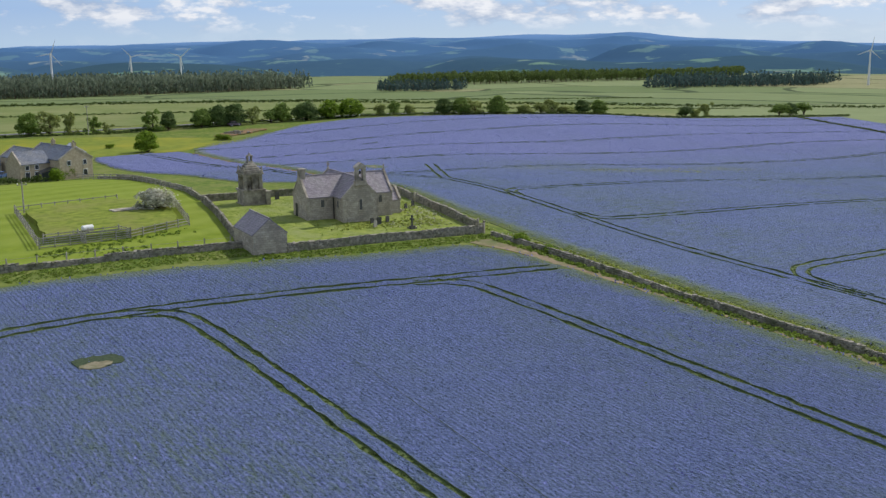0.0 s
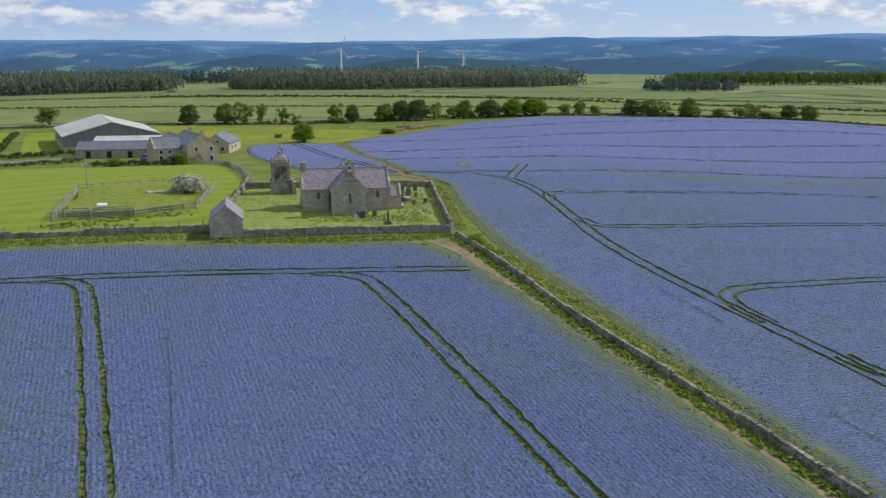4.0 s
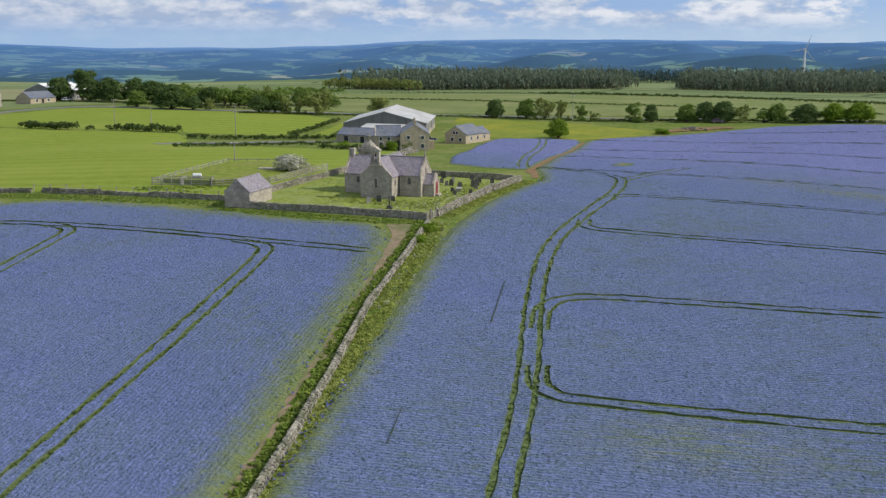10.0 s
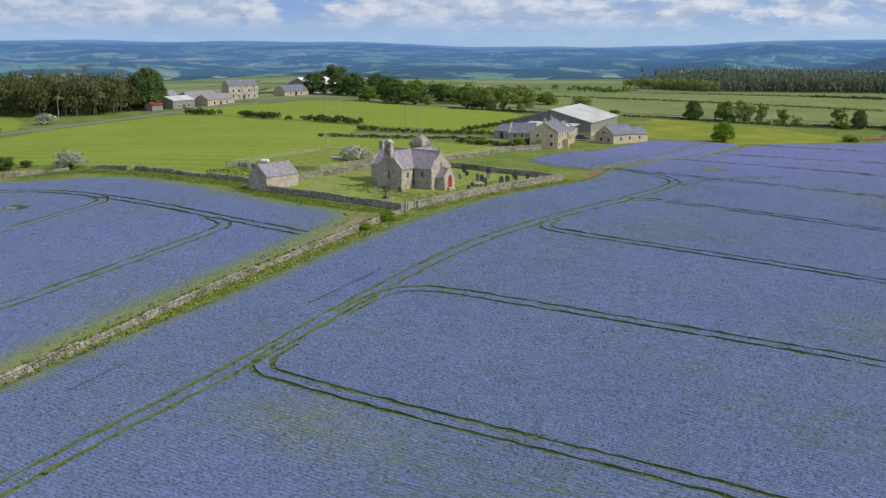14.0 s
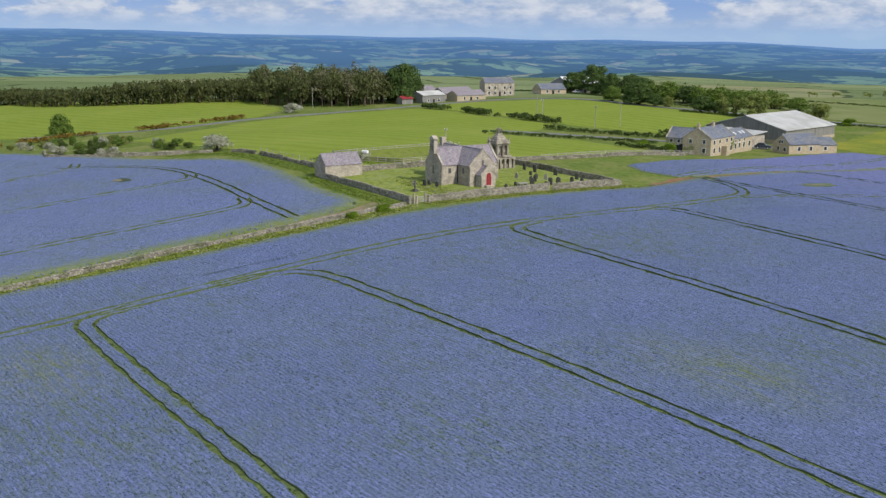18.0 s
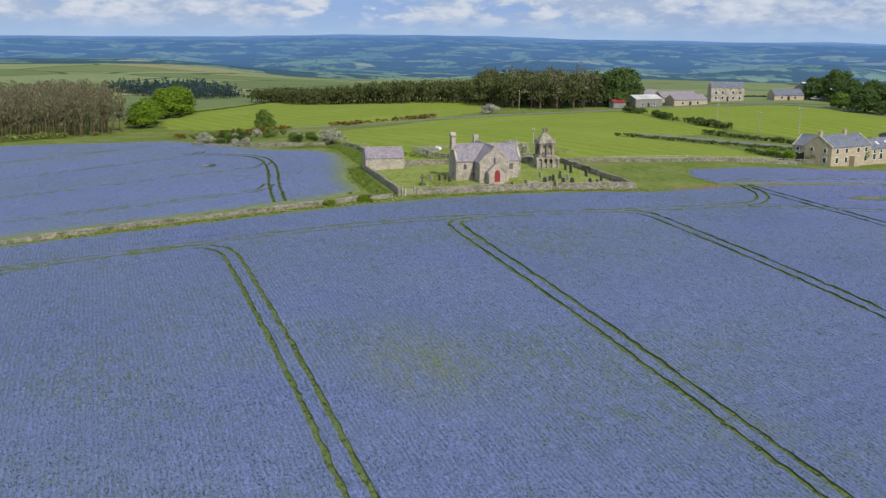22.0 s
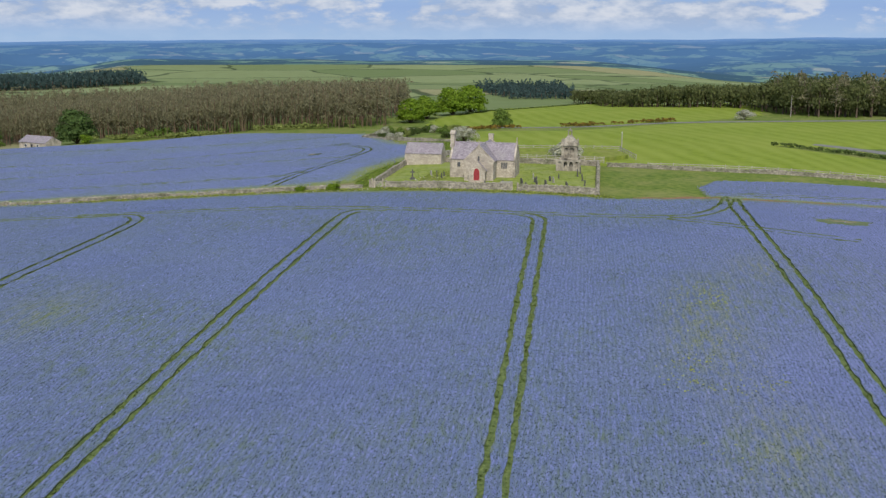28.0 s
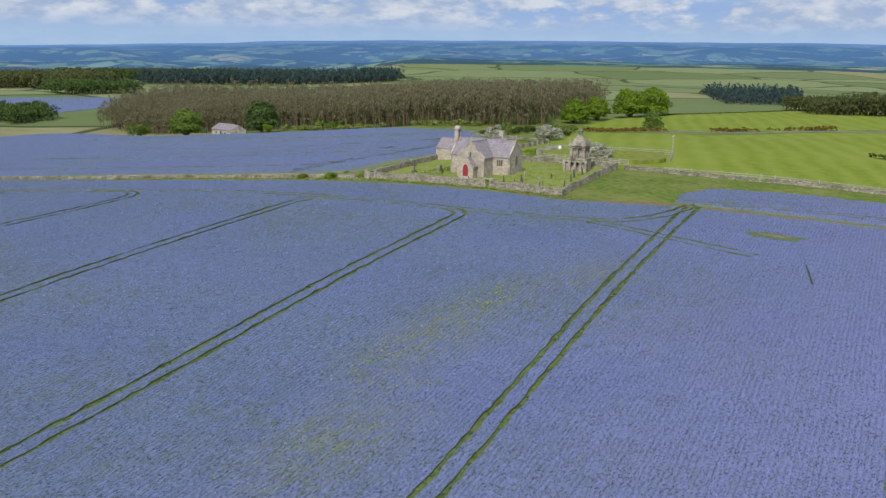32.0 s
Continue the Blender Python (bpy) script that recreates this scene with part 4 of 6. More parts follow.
def dry_wall(name, line, label, height=1.2, loose=False, seed=1, gap=0.0, singles=0, category="wall"):
    """A dry-stone wall: a core, courses of uneven stones and coping stones on edge. singles: coping stones that are pieces of their own."""
    rng = np.random.default_rng(seed)
    c = resample(line, 0.42)
    z = land(c[:, 0], c[:, 1])
    wall = thing(name, label, category, kind="structure", at=(*c[0], float(z[0])))
    o = np.array([*c[0], z[0]])
    t = np.gradient(c, axis=0)
    t /= np.linalg.norm(t, axis=1)[:, None]
    nrm = np.stack([-t[:, 1], t[:, 0]], 1)
    hh = height * (1 + 0.07 * np.sin(np.arange(len(c)) * 0.21 + seed) + rng.normal(0, 0.03, len(c)))
    if loose:
        hh *= 1 - 0.35 * (np.sin(np.arange(len(c)) * 0.09 + seed * 2) > 0.55)
    verts, faces = [], []
    for i in range(len(c)):                               # core
        for s, q in ((-1, 0.0), (-1, 1.0), (1, 1.0), (1, 0.0)):
            verts.append((*(c[i] + nrm[i] * s * (0.27 - 0.07 * q)), z[i] - 0.3 + q * (hh[i] + 0.05)))
        if i:
            a, b = 4 * (i - 1), 4 * i
            faces += [(a + 1, a, b, b + 1), (a + 2, a + 1, b + 1, b + 2), (a + 3, a + 2, b + 2, b + 3)]
    faces += [(0, 1, 2, 3), tuple(range(len(verts) - 1, len(verts) - 5, -1))]
    courses = max(2, int(round(height / 0.29)))
    for i in range(len(c)):
        for k in range(courses):
            zz = z[i] + (k + 0.5) * hh[i] / courses * 0.86
            for s in (-1, 1):
                sv, sf = STONES[rng.integers(6)]
                a = math.atan2(t[i, 1], t[i, 0]) + rng.normal(0, 0.12)
                p = c[i] + nrm[i] * s * (0.16 - 0.03 * k) + t[i] * (0.21 * (k % 2) + rng.normal(0, 0.03))
                R = np.array([[math.cos(a), -math.sin(a)], [math.sin(a), math.cos(a)]])
                n0 = len(verts)
                verts += [(*(R @ v[:2] + p), v[2] + zz) for v in sv]
                faces += [tuple(n0 + j for j in f) for f in sf]
    verts = np.array(verts) - o
    ob = obj_from("courses", verts, faces, M_DRYSTONE, wall)
    tagged(ob, kind="stuff")
    cop_v, cop_f = [], []
    made = 0
    for i in range(len(c)):
        sv, sf = STONES[rng.integers(6)]
        a = math.atan2(t[i, 1], t[i, 0]) + math.pi / 2 + rng.normal(0, 0.2)
        tilt = rng.normal(0, 0.25)
        R = np.array(Euler((0, tilt, a)).to_matrix())
        v = sv @ np.diag((1.0, 1.2, 0.8)) @ R.T + np.array([*c[i], z[i] + hh[i] * 0.86 + 0.13]) - o
        if made < singles:
            obj_from("coping_stone", v, sf, M_DRYSTONE, wall)
            made += 1
        else:
            n0 = len(cop_v)
            cop_v += v.tolist()
            cop_f += [tuple(n0 + j for j in f) for f in sf]
    if cop_v:
        tagged(obj_from("coping_row", cop_v, cop_f, M_DRYSTONE, wall), kind="stuff")
    return wall


dry_wall("churchyard_wall_south", [(-15.6, -19.7), (12.5, -18.5)], "grey dry-stone churchyard wall with upright coping stones", 1.02, seed=2, singles=60)
dry_wall("churchyard_wall_east", [(13.3, -15.8), (14.6, -2), (15.4, 6.6)], "low dry-stone churchyard wall beside the crop", 1.15, seed=3, singles=50)
dry_wall("churchyard_wall_east", [(15.6, 8.2), (17.2, 21.3)], "low dry-stone churchyard wall ending at the corner", 1.15, seed=4, singles=30)
dry_wall("churchyard_wall_north", [(17, 21.4), (-15.2, 19.2)], "dry-stone churchyard wall behind the graves", 1.02, seed=5)
dry_wall("churchyard_wall_west", [(-15.4, 19), (-16.6, 8), (-18.6, -6), (-19.4, -12)], "dry-stone churchyard wall beside the paddock", 0.98, seed=6)
dry_wall("field_wall", WALL_LINE, "long tumbled dry-stone field wall in tall grass", 0.62, True, 7, singles=150)
dry_wall("field_wall", [(-20.2, -15.4), (-26.5, -15.1), (-44, -14.6), (-57, -14.9)], "low mossy dry-stone wall with fence posts", 0.8, True, 8)
dry_wall("field_wall", [(-59.5, -15), (-64, -15.6), (-68, -17)], "short stub of collapsed dry-stone wall", 0.7, True, 9)
dry_wall("field_wall", [(-70.5, -21), (-73.5, -30), (-80, -38), (-93, -52), (-104, -50)], "low tumbled dry-stone wall at the edge of the crop", 0.8, True, 10)
dry_wall("field_wall", [(-15.2, 21), (-14.4, 34), (-15.6, 46), (-17.6, 60), (-21, 76)], "low broken dry-stone wall beside the pasture", 0.7, True, 11)
for x, y, h in ((13.0, -18.3, 1.7), (13.15, -17.9, 1.3), (13.25, -16.3, 1.6), (15.5, 6.9, 1.5), (15.55, 7.9, 1.4), (12.7, -18.9, 1.4)):
    z = z_at(x, y)
    bm = boxes((-0.16, 0.16, -0.13, 0.13, -0.4, h))
    bmesh.ops.bevel(bm, geom=bm.edges[:], offset=0.05, segments=1, affect="EDGES")
    ob = part("gate_post", bm, M_STONE_L, None)
    ob.matrix_basis = pose(x, y, z, random.uniform(-3, 3), random.uniform(-3, 3), random.uniform(0, 40))
    tagged(ob, "upright rough stone gate post in the churchyard wall", "gate post", "churchyard gate posts")
gate = thing("field_gate", "weathered timber five-bar gate in the churchyard wall", "gate", at=(13.05, -17.75, z_at(13, -17)), rz=83)
for k in range(5):
    part("bar", boxes((0.1, 1.25, -0.025, 0.025, 0.2 + 0.2 * k, 0.29 + 0.2 * k)), M_TIMBER, gate)
for x in (0.1, 1.2):
    part("stile", boxes((x - 0.04, x + 0.04, -0.035, 0.035, 0.1, 1.2)), M_TIMBER, gate)

# ---- rubble beside the meadow ----
heap = thing("rubble_heap", "heap of pale field stones and earth beside the meadow", "rubble", at=(37, 174.5, z_at(37, 174.5) + 0.3))
rng = np.random.default_rng(77)
for k in range(26):
    sv, sf = STONES[k % 6]
    p = np.array([rng.normal(0, 2.4), rng.normal(0, 1.2), 0.0])
    p[2] = 0.6 * math.exp(-(p[0] ** 2 / 9 + p[1] ** 2 / 3)) + 0.1
    obj_from("stone", sv @ np.diag(rng.uniform(1.3, 2.6, 3)) @ np.array(Euler((0, 0, rng.uniform(0, 6))).to_matrix()).T + p, sf, M_DRYSTONE, heap)

# ---- gravestones ----
def headstone(style, w, h, d, mat):
    pts = {"round": arch_outline(w, h, False, 6), "point": arch_outline(w, h, True, 4), "flat": [(-w / 2, 0), (w / 2, 0), (w / 2, h * 0.9), (w * 0.3, h), (-w * 0.3, h), (-w / 2, h * 0.9)]}[style]
    bm = prism([(u, z - (0.25 if z == 0 else 0)) for u, z in pts], "x", -d / 2, d / 2)
    return part("slab", bm, mat, None)


GRAVES = [(0.3, -10.6, "round", .7, 1.0, 1), (1.5, -9.2, "flat", .75, 1.1, 0), (9.8, 7.8, "round", .8, 1.2, 0), (7.6, 10.1, "point", .75, 1.2, 0), (8.9, 18.6, "flat", .7, 1.0, 0),
          (11.4, 10.6, "flat", .8, 1.25, 0), (11.6, 12.2, "round", .85, 1.3, 0), (13.4, 16, "point", .7, 1.2, 0), (3.8, 17.8, "round", .8, 1.3, 0), (13, 3.4, "flat", .6, .8, 0), (10.8, 1.4, "round", .6, .8, 0),
          (1.0, -8.0, "round", .6, .8, 0), (3.4, -7.9, "flat", .65, .9, 0), (3.6, 9.0, "point", .65, 1.1, 1), (-0.8, 16.5, "flat", .8, 1.4, 0), (6.9, 9.7, "round", .6, .9, 0),
          (9.5, 4.4, "flat", .55, .7, 0), (11.1, 15.7, "round", .7, 1.0, 0), (-4.3, 16.7, "flat", .7, 1.2, 0), (7.0, 13.0, "point", .7, 1.1, 1), (5.2, 12.2, "round", .65, .9, 0), (2.0, 13.4, "flat", .6, .8, 0), (12.4, 8.8, "round", .6, .9, 0)]
M_GRAVE = [material("dark_gravestone", (0.055, 0.055, 0.05), (0.13, 0.125, 0.11), 5.0, 0.85, 0.4), material("pale_gravestone", (0.24, 0.23, 0.2), (0.38, 0.36, 0.32), 5.0, 0.85, 0.4)]
for k, (x, y, style, w, h, pale) in enumerate(GRAVES):
    r = random.Random(k)
    g = thing("gravestone", ("pale" if pale else "dark") + {"round": " round-headed", "point": " pointed", "flat": " shouldered"}[style] + " stone gravestone in long grass", "gravestone", "churchyard gravestones", at=(x, y, z_at(x, y) + 0.03), rz=-68 + r.uniform(-14, 14))
    s = headstone(style, w, h, 0.14, M_GRAVE[pale])
    s.parent = g
    s.rotation_euler = (0, radians(r.uniform(-6, 6)), 0)
    part("foot_stone", boxes((-0.16, 0.16, -w * 0.55, w * 0.55, -0.2, 0.09)), M_GRAVE[pale], g)
x, y = 4.7, -13.1
g = thing("grave_cross", "dark stone cross memorial on a stepped base", "memorial", at=(x, y, z_at(x, y)), rz=100)
part("base", boxes((-0.5, 0.5, -0.5, 0.5, -0.2, 0.2), (-0.33, 0.33, -0.33, 0.33, 0.2, 0.45)), M_GRAVE[0], g)
part("cross", boxes((-0.11, 0.11, -0.09, 0.09, 0.4, 1.9), (-0.42, 0.42, -0.08, 0.08, 1.25, 1.48)), M_GRAVE[0], g)
x, y = 10.4, 5.2
g = thing("table_tomb", "low pale table tomb with a flat ledger stone", "tomb", at=(x, y, z_at(x, y)), rz=8)
part("ledger", boxes((-0.5, 0.5, -1.05, 1.05, 0.5, 0.62)), M_GRAVE[1], g)
for yy in (-0.8, 0.8):
    part("support", boxes((-0.35, 0.35, yy - 0.1, yy + 0.1, -0.2, 0.5)), M_GRAVE[1], g)


# ---- fences ----
def fence(line, label, rails=3, height=1.15, spacing=1.8, group="", mat=M_TIMBER, post=0.06, board=0.055, name="fence", group_kind=""):
    c = resample(line, spacing)
    z = land(c[:, 0], c[:, 1])
    f = thing(name, label, "fence", group, at=(*c[0], float(z[0])))
    o = Vector((*c[0], z[0]))
    rng = random.Random(int(abs(c[0][0] * 10)))
    pm = None
    for p, q in zip(c, z):
        if pm is None:
            ob = part("post", boxes((-post, post, -post, post, -0.4, height + 0.12)), mat, f)
            pm = ob.data
        else:
            ob = new("post", pm)
            ob.parent = f
        ob.matrix_basis = pose(*(Vector((*p, q)) - o), rng.uniform(-3, 3), rng.uniform(-3, 3), rng.uniform(0, 90))
    for i in range(len(c) - 1):
        for k in range(rails):
            a, b = Vector((*c[i], z[i])) - o, Vector((*c[i + 1], z[i + 1])) - o
            h = height * (k + 1) / rails - 0.08
            d = b - a
            bm = boxes((-0.02, d.length + 0.02, -0.022, 0.022, -board, board))
            ob = part("rail", bm, mat, f)
            ob.matrix_basis = Matrix.Translation(a + Vector((0, 0, h))) @ d.to_track_quat("X", "Z").to_matrix().to_4x4()
    return f


fence([(-42.4, -4.8), (-42.3, 22)], "weathered grey post-and-rail fence round the paddock", 3, 1.25)
fence([(-42.3, 22), (-27, 26)], "thin grey post-and-rail fence behind the mound", 2, 1.1)
fence([(-20, 20), (-22.4, 0.5)], "pale weathered post-and-rail fence beside the hawthorn", 4, 1.25)
fence([(-22.4, 0.5), (-31.2, -4.2)], "weathered post-and-rail fence along the paddock", 3, 1.15)
fence([(-31.2, -4.2), (-42.4, -4.9)], "grey timber sheep pen fence with close rails", 5, 1.4)
fence([(-32.2, -1.6), (-41.6, -2.4)], "inner timber fence of the sheep pens", 4, 1.3)
fence([(-31.2, -4.2), (-32.2, -1.6)], "short timber fence closing the sheep pen", 5, 1.4)
fence([(-37, -4.6), (-37.3, -2)], "timber division fence in the sheep pens", 5, 1.4, 1.3)
fence([(-14.6, 28.7), (-16.7, 46), (-18.2, 60), (-24, 80), (-26.7, 96)], "pale timber post-and-rail fence below the farm", 3, 1.1, 2.4)
fence([(-21, -14), (-44, -13.4), (-60, -13.6)], "thin post-and-wire fence behind the low wall", 1, 1.2, 3.2, board=0.012)

# ---- trees ----
def leaf_cloud(rng, lobes, n, size, flat=0.35):
    """Small bent leaf clumps over the outside of a few lobes (x, y, z, radius, squash)."""
    lobes = np.array(lobes, float)
    pick = rng.choice(len(lobes), n, p=lobes[:, 3] ** 2 / (lobes[:, 3] ** 2).sum())
    d = rng.normal(size=(n, 3))
    d /= np.linalg.norm(d, axis=1)[:, None]
    d[:, 2] = np.where(d[:, 2] < -0.35, -d[:, 2] * 0.6, d[:, 2])
    rad = lobes[pick, 3] * (1 - np.abs(rng.normal(0, 0.16, n))) * (1 + 0.12 * np.sin(d[:, 0] * 7 + d[:, 2] * 5 + pick))
    c = lobes[pick, :3] + d * rad[:, None] * np.stack([np.ones(n), np.ones(n), lobes[pick, 4]], 1)
    nrm = d + rng.normal(0, flat, (n, 3))
    nrm /= np.linalg.norm(nrm, axis=1)[:, None]
    a = np.cross(nrm, rng.normal(size=(n, 3)))
    a /= np.linalg.norm(a, axis=1)[:, None]
    b = np.cross(nrm, a)
    s = size * rng.uniform(0.6, 1.3, (n, 1))
    v = np.stack([c - a * s, c + b * s * 0.7 - nrm * s * 0.25, c + a * s, c - b * s * 0.7 - nrm * s * 0.25], 1).reshape(-1, 3)
    i = np.arange(n)[:, None] * 4
    return v, np.concatenate([i + (0, 1, 2), i + (0, 2, 3)], 1).reshape(-1, 3)


def limb(verts, faces, a, b, ra, rb, seg=6):
    a, b = Vector(a), Vector(b)
    q = (b - a).to_track_quat("Z", "Y")
    n = len(verts)
    for p, r in ((a, ra), (b, rb)):
        verts += [tuple(p + q @ Vector((r * math.cos(2 * math.pi * k / seg), r * math.sin(2 * math.pi * k / seg), 0))) for k in range(seg)]
    faces += [(n + k, n + (k + 1) % seg, n + seg + (k + 1) % seg, n + seg + k) for k in range(seg)]


TREE_DATA = {}


def tree_meshes(kind, shape, seed):
    """Meshes of a trunk with limbs and a crown, for a tree 10 m high and 8 m wide."""
    key = (kind, shape, seed)
    if key in TREE_DATA:
        return TREE_DATA[key]
    rng = np.random.default_rng(seed * 31 + len(kind) + 100 * len(shape))
    if shape == "round":
        lobes = [(0, 0, 6.0, 3.3, 1.05), (0, 0, 3.6, 2.9, 0.8)] + [(2.4 * math.cos(a), 2.4 * math.sin(a), 3.4 + rng.uniform(-0.8, 1.8), rng.uniform(1.4, 2.0), 0.95) for a in np.arange(8) * 0.785 + rng.uniform(0, 1)] + [(rng.uniform(-1, 1), rng.uniform(-1, 1), 8.2, 1.6, 0.95), (rng.uniform(-1.5, 1.5), rng.uniform(-1.5, 1.5), 7.4, 1.7, 0.9)]
        n, size, bole = 3800, 0.3, 1.6
    elif shape == "airy":
        lobes = [(rng.uniform(-2.7, 2.7), rng.uniform(-2.7, 2.7), rng.uniform(1.8, 9), rng.uniform(0.9, 1.6), 1.1) for _ in range(17)] + [(0, 0, 5.5, 2.2, 1.4)]
        n, size, bole = 1900, 0.3, 2.0
    elif shape == "low":
        lobes = [(rng.uniform(-2.6, 2.6), rng.uniform(-2.6, 2.6), rng.uniform(2.0, 7.2), rng.uniform(1.6, 2.5), 1.1) for _ in range(10)] + [(0, 0, 5.0, 3.2, 1.3)]
        n, size, bole = 2200, 0.34, 1.0
    else:
        lobes = [(rng.uniform(-2.2, 2.2), rng.uniform(-2.2, 2.2), rng.uniform(3.9, 8.6), rng.uniform(1.4, 2.2), 0.75) for _ in range(15)] + [(rng.uniform(-2, 2), rng.uniform(-2, 2), 4.0, 1.3, 0.6)]
        n, size, bole = 2500, 0.32, 4.0
    v, f = leaf_cloud(rng, lobes, n, size)
    crown = bpy.data.meshes.new("crown")
    crown.from_pydata(v.tolist(), [], f.tolist())
    crown.materials.append(M_LEAF[kind])
    tv, tf = [], []
    bend = (rng.uniform(-0.2, 0.2), rng.uniform(-0.2, 0.2))
    limb(tv, tf, (0, 0, -0.5), (bend[0], bend[1], bole), 0.42, 0.3, 8)
    limb(tv, tf, (bend[0], bend[1], bole), (0, 0, 7.5), 0.3, 0.06, 6)
    for x, y, z, r, _ in lobes[:8]:
        limb(tv, tf, (bend[0], bend[1], bole * rng.uniform(0.8, 1.2)), (x * 0.85, y * 0.85, z), 0.15, 0.03, 5)
    trunk = bpy.data.meshes.new("trunk")
    trunk.from_pydata(tv, [], tf)
    trunk.materials.append(M_BARK)
    TREE_DATA[key] = (trunk, crown)
    return trunk, crown


def tree(x, y, h, w, kind="mid", shape="round", label="", group="", name="tree", sink=0.0):
    seed = int(abs(x * 3 + y * 7)) % 3
    trunk, crown = tree_meshes(kind, shape, seed)
    sink += 0.17 * h if shape in ("round", "airy") else 0.0
    t = tagged(new(name), label, "bush" if name == "bush" else "tree", group)
    t.matrix_basis = pose(x, y, z_at(x, y) - sink, 0, 0, (x * 37 + y * 91) % 360) @ Matrix.Diagonal((w / 7.4, w / 7.4, h / 9.4, 1))
    for nm, me in (("trunk", trunk), ("crown", crown)):
        ob = new(nm, me)
        ob.parent = t
    return t


ROW = "trees along the northern field boundary"
for x, y, h, w, kind, shape in ((-118, 183, 6.5, 6.5, "dark", "round"), (-112, 184, 4, 6, "dark", "low"), (-108, 184, 7.5, 5, "olive", "airy"), (-103, 185, 6.5, 4, "olive", "airy"), (-96, 186, 8.6, 8.5, "olive", "airy"),
                                (-76, 196, 6, 6.5, "olive", "low"), (-32.2, 194, 6.8, 5.6, "dark", "round"), (-20.7, 193, 7.3, 5.5, "mid", "round"), (-14.5, 194, 7.2, 5.8, "olive", "airy"), (-8.7, 194, 7, 4.5, "olive", "airy"),
                                (-1.9, 194, 5.5, 4.2, "mid", "airy"), (2.5, 195, 3.5, 3, "olive", "airy"), (16.5, 195, 6.6, 5.5, "mid", "airy"), (21.6, 196, 6.5, 4.2, "dark", "round"), (33, 199, 6.5, 5.5, "mid", "round"),
                                (39, 201, 7.3, 6, "dark", "round"), (45, 202, 7.4, 7, "dark", "round"), (51, 201, 6, 4, "olive", "airy"), (62, 204, 6.8, 6, "mid", "round"), (58, 203, 4, 5, "mid", "low"), (71, 204, 6.6, 8, "dark", "round"),
                                (80, 204, 6.8, 7, "fresh", "round"), (88, 204, 7, 8, "fresh", "round"), (98.5, 203, 4, 4, "olive", "low"), (104, 202, 4.5, 4.2, "mid", "low"), (110, 201, 3.6, 3.5, "olive", "low"), (122, 197, 6.4, 6, "dark", "round"),
                                (128, 196, 6.6, 6, "mid", "round"), (134, 196, 6.2, 6.5, "olive", "airy"), (142.6, 194, 7.4, 6.4, "mid", "round"), (155, 195, 3.6, 5, "olive", "low"), (163, 196, 4, 5, "olive", "low"), (169, 198, 5.5, 5, "olive", "airy"),
                                (184.5, 199, 6, 5.5, "dark", "round"), (193, 199.5, 6.2, 6, "mid", "round"), (176, 198, 3, 7, "olive", "low"), (240, 203, 4.6, 6, "dark", "low"), (247, 204, 3.4, 4, "olive", "low"), (254, 206, 6.6, 6, "olive", "airy"),
                                (306, 214, 5, 7, "mid", "low"), (315, 216, 6, 6, "dark", "round"), (326, 218, 5.4, 7, "mid", "low")):
    tree(x, y, h * 1.12, w * 1.2, kind, shape, {"dark": "dark-leaved", "mid": "green", "olive": "thin olive-green", "fresh": "fresh yellow-green"}[kind] + " broadleaf tree on the field boundary", ROW)
tree(1.6, 136.3, 6.6, 6.4, "fresh", "round", "lone young oak with fresh yellow-green leaves")
tree(-23.8, 12.2, 4.3, 6.2, "blossom", "low", "spreading hawthorn in white blossom beside the fence", "", "hawthorn_tree", 0.4)
tree(-72.6, -18.8, 4.3, 6.4, "blossom", "low", "hawthorn in white blossom at the wall corner", "", "hawthorn_tree", 0.4)
tree(-201.4, 58.3, 4.2, 6.6, "blossom", "low", "hawthorn in white blossom beside the road", "", "hawthorn_tree", 0.4)
tree(-187, -27.5, 8.2, 7.2, "mid", "round", "lone green tree beside the gorse")
for x, y, h, w in ((-220, -70, 11.5, 12), (-240, -68, 11.5, 11), (-264, -62, 14.5, 15), (-284, -58, 15, 16)):
    tree(x, y, h, w, "fresh", "round", "large fresh green sycamore beside the plantation", "sycamores beside the plantation")
tree(-178, -194, 16, 15, "dark", "round", "round dark green tree beside the cottage")
tree(-180, -238, 14, 17, "mid", "round", "broad green tree beside the cottage")
tree(-176, -262, 6, 14, "mid", "low", "broad green tree beside the cottage")
FARM = "trees round the far farm"
for x, y, h, w, kind, shape in ((-159, 190, 11, 12, "dark", "round"), (-150, 191, 6, 7, "dark", "round"), (-143, 192, 5, 5, "olive", "airy"), (-174, 190, 7.5, 8, "mid", "round"), (-182, 214, 11, 12, "dark", "round"), (-170, 216, 10, 12, "mid", "round"),
                                (-158, 218, 9, 11, "dark", "round"), (-146, 220, 8, 10, "mid", "round"), (-134, 222, 8, 10, "olive", "round"), (-232, 220, 11.5, 12, "dark", "round"), (-226, 212, 11.5, 11, "dark", "round"), (-219, 218, 13, 11, "dark", "pine"), (-212, 214, 11.5, 11, "dark", "round"),
                                (-206, 217, 11.5, 11, "dark", "round"), (-199, 211.5, 10.5, 10, "dark", "round"), (-192, 216, 12, 10, "dark", "round"), (-229, 121, 19, 13, "dark", "round"), (-240, 131, 19, 13, "dark", "round"), (-120, 225, 7, 10, "olive", "round"), (-108, 224, 6, 9, "mid", "round")):
    tree(x, y, h, w, kind, shape, {"dark": "tall dark", "mid": "green", "olive": "olive-green", "pine": "tall flat-topped dark"}[kind] + (" pine" if shape == "pine" else " broadleaf tree") + " near the far farm", FARM)
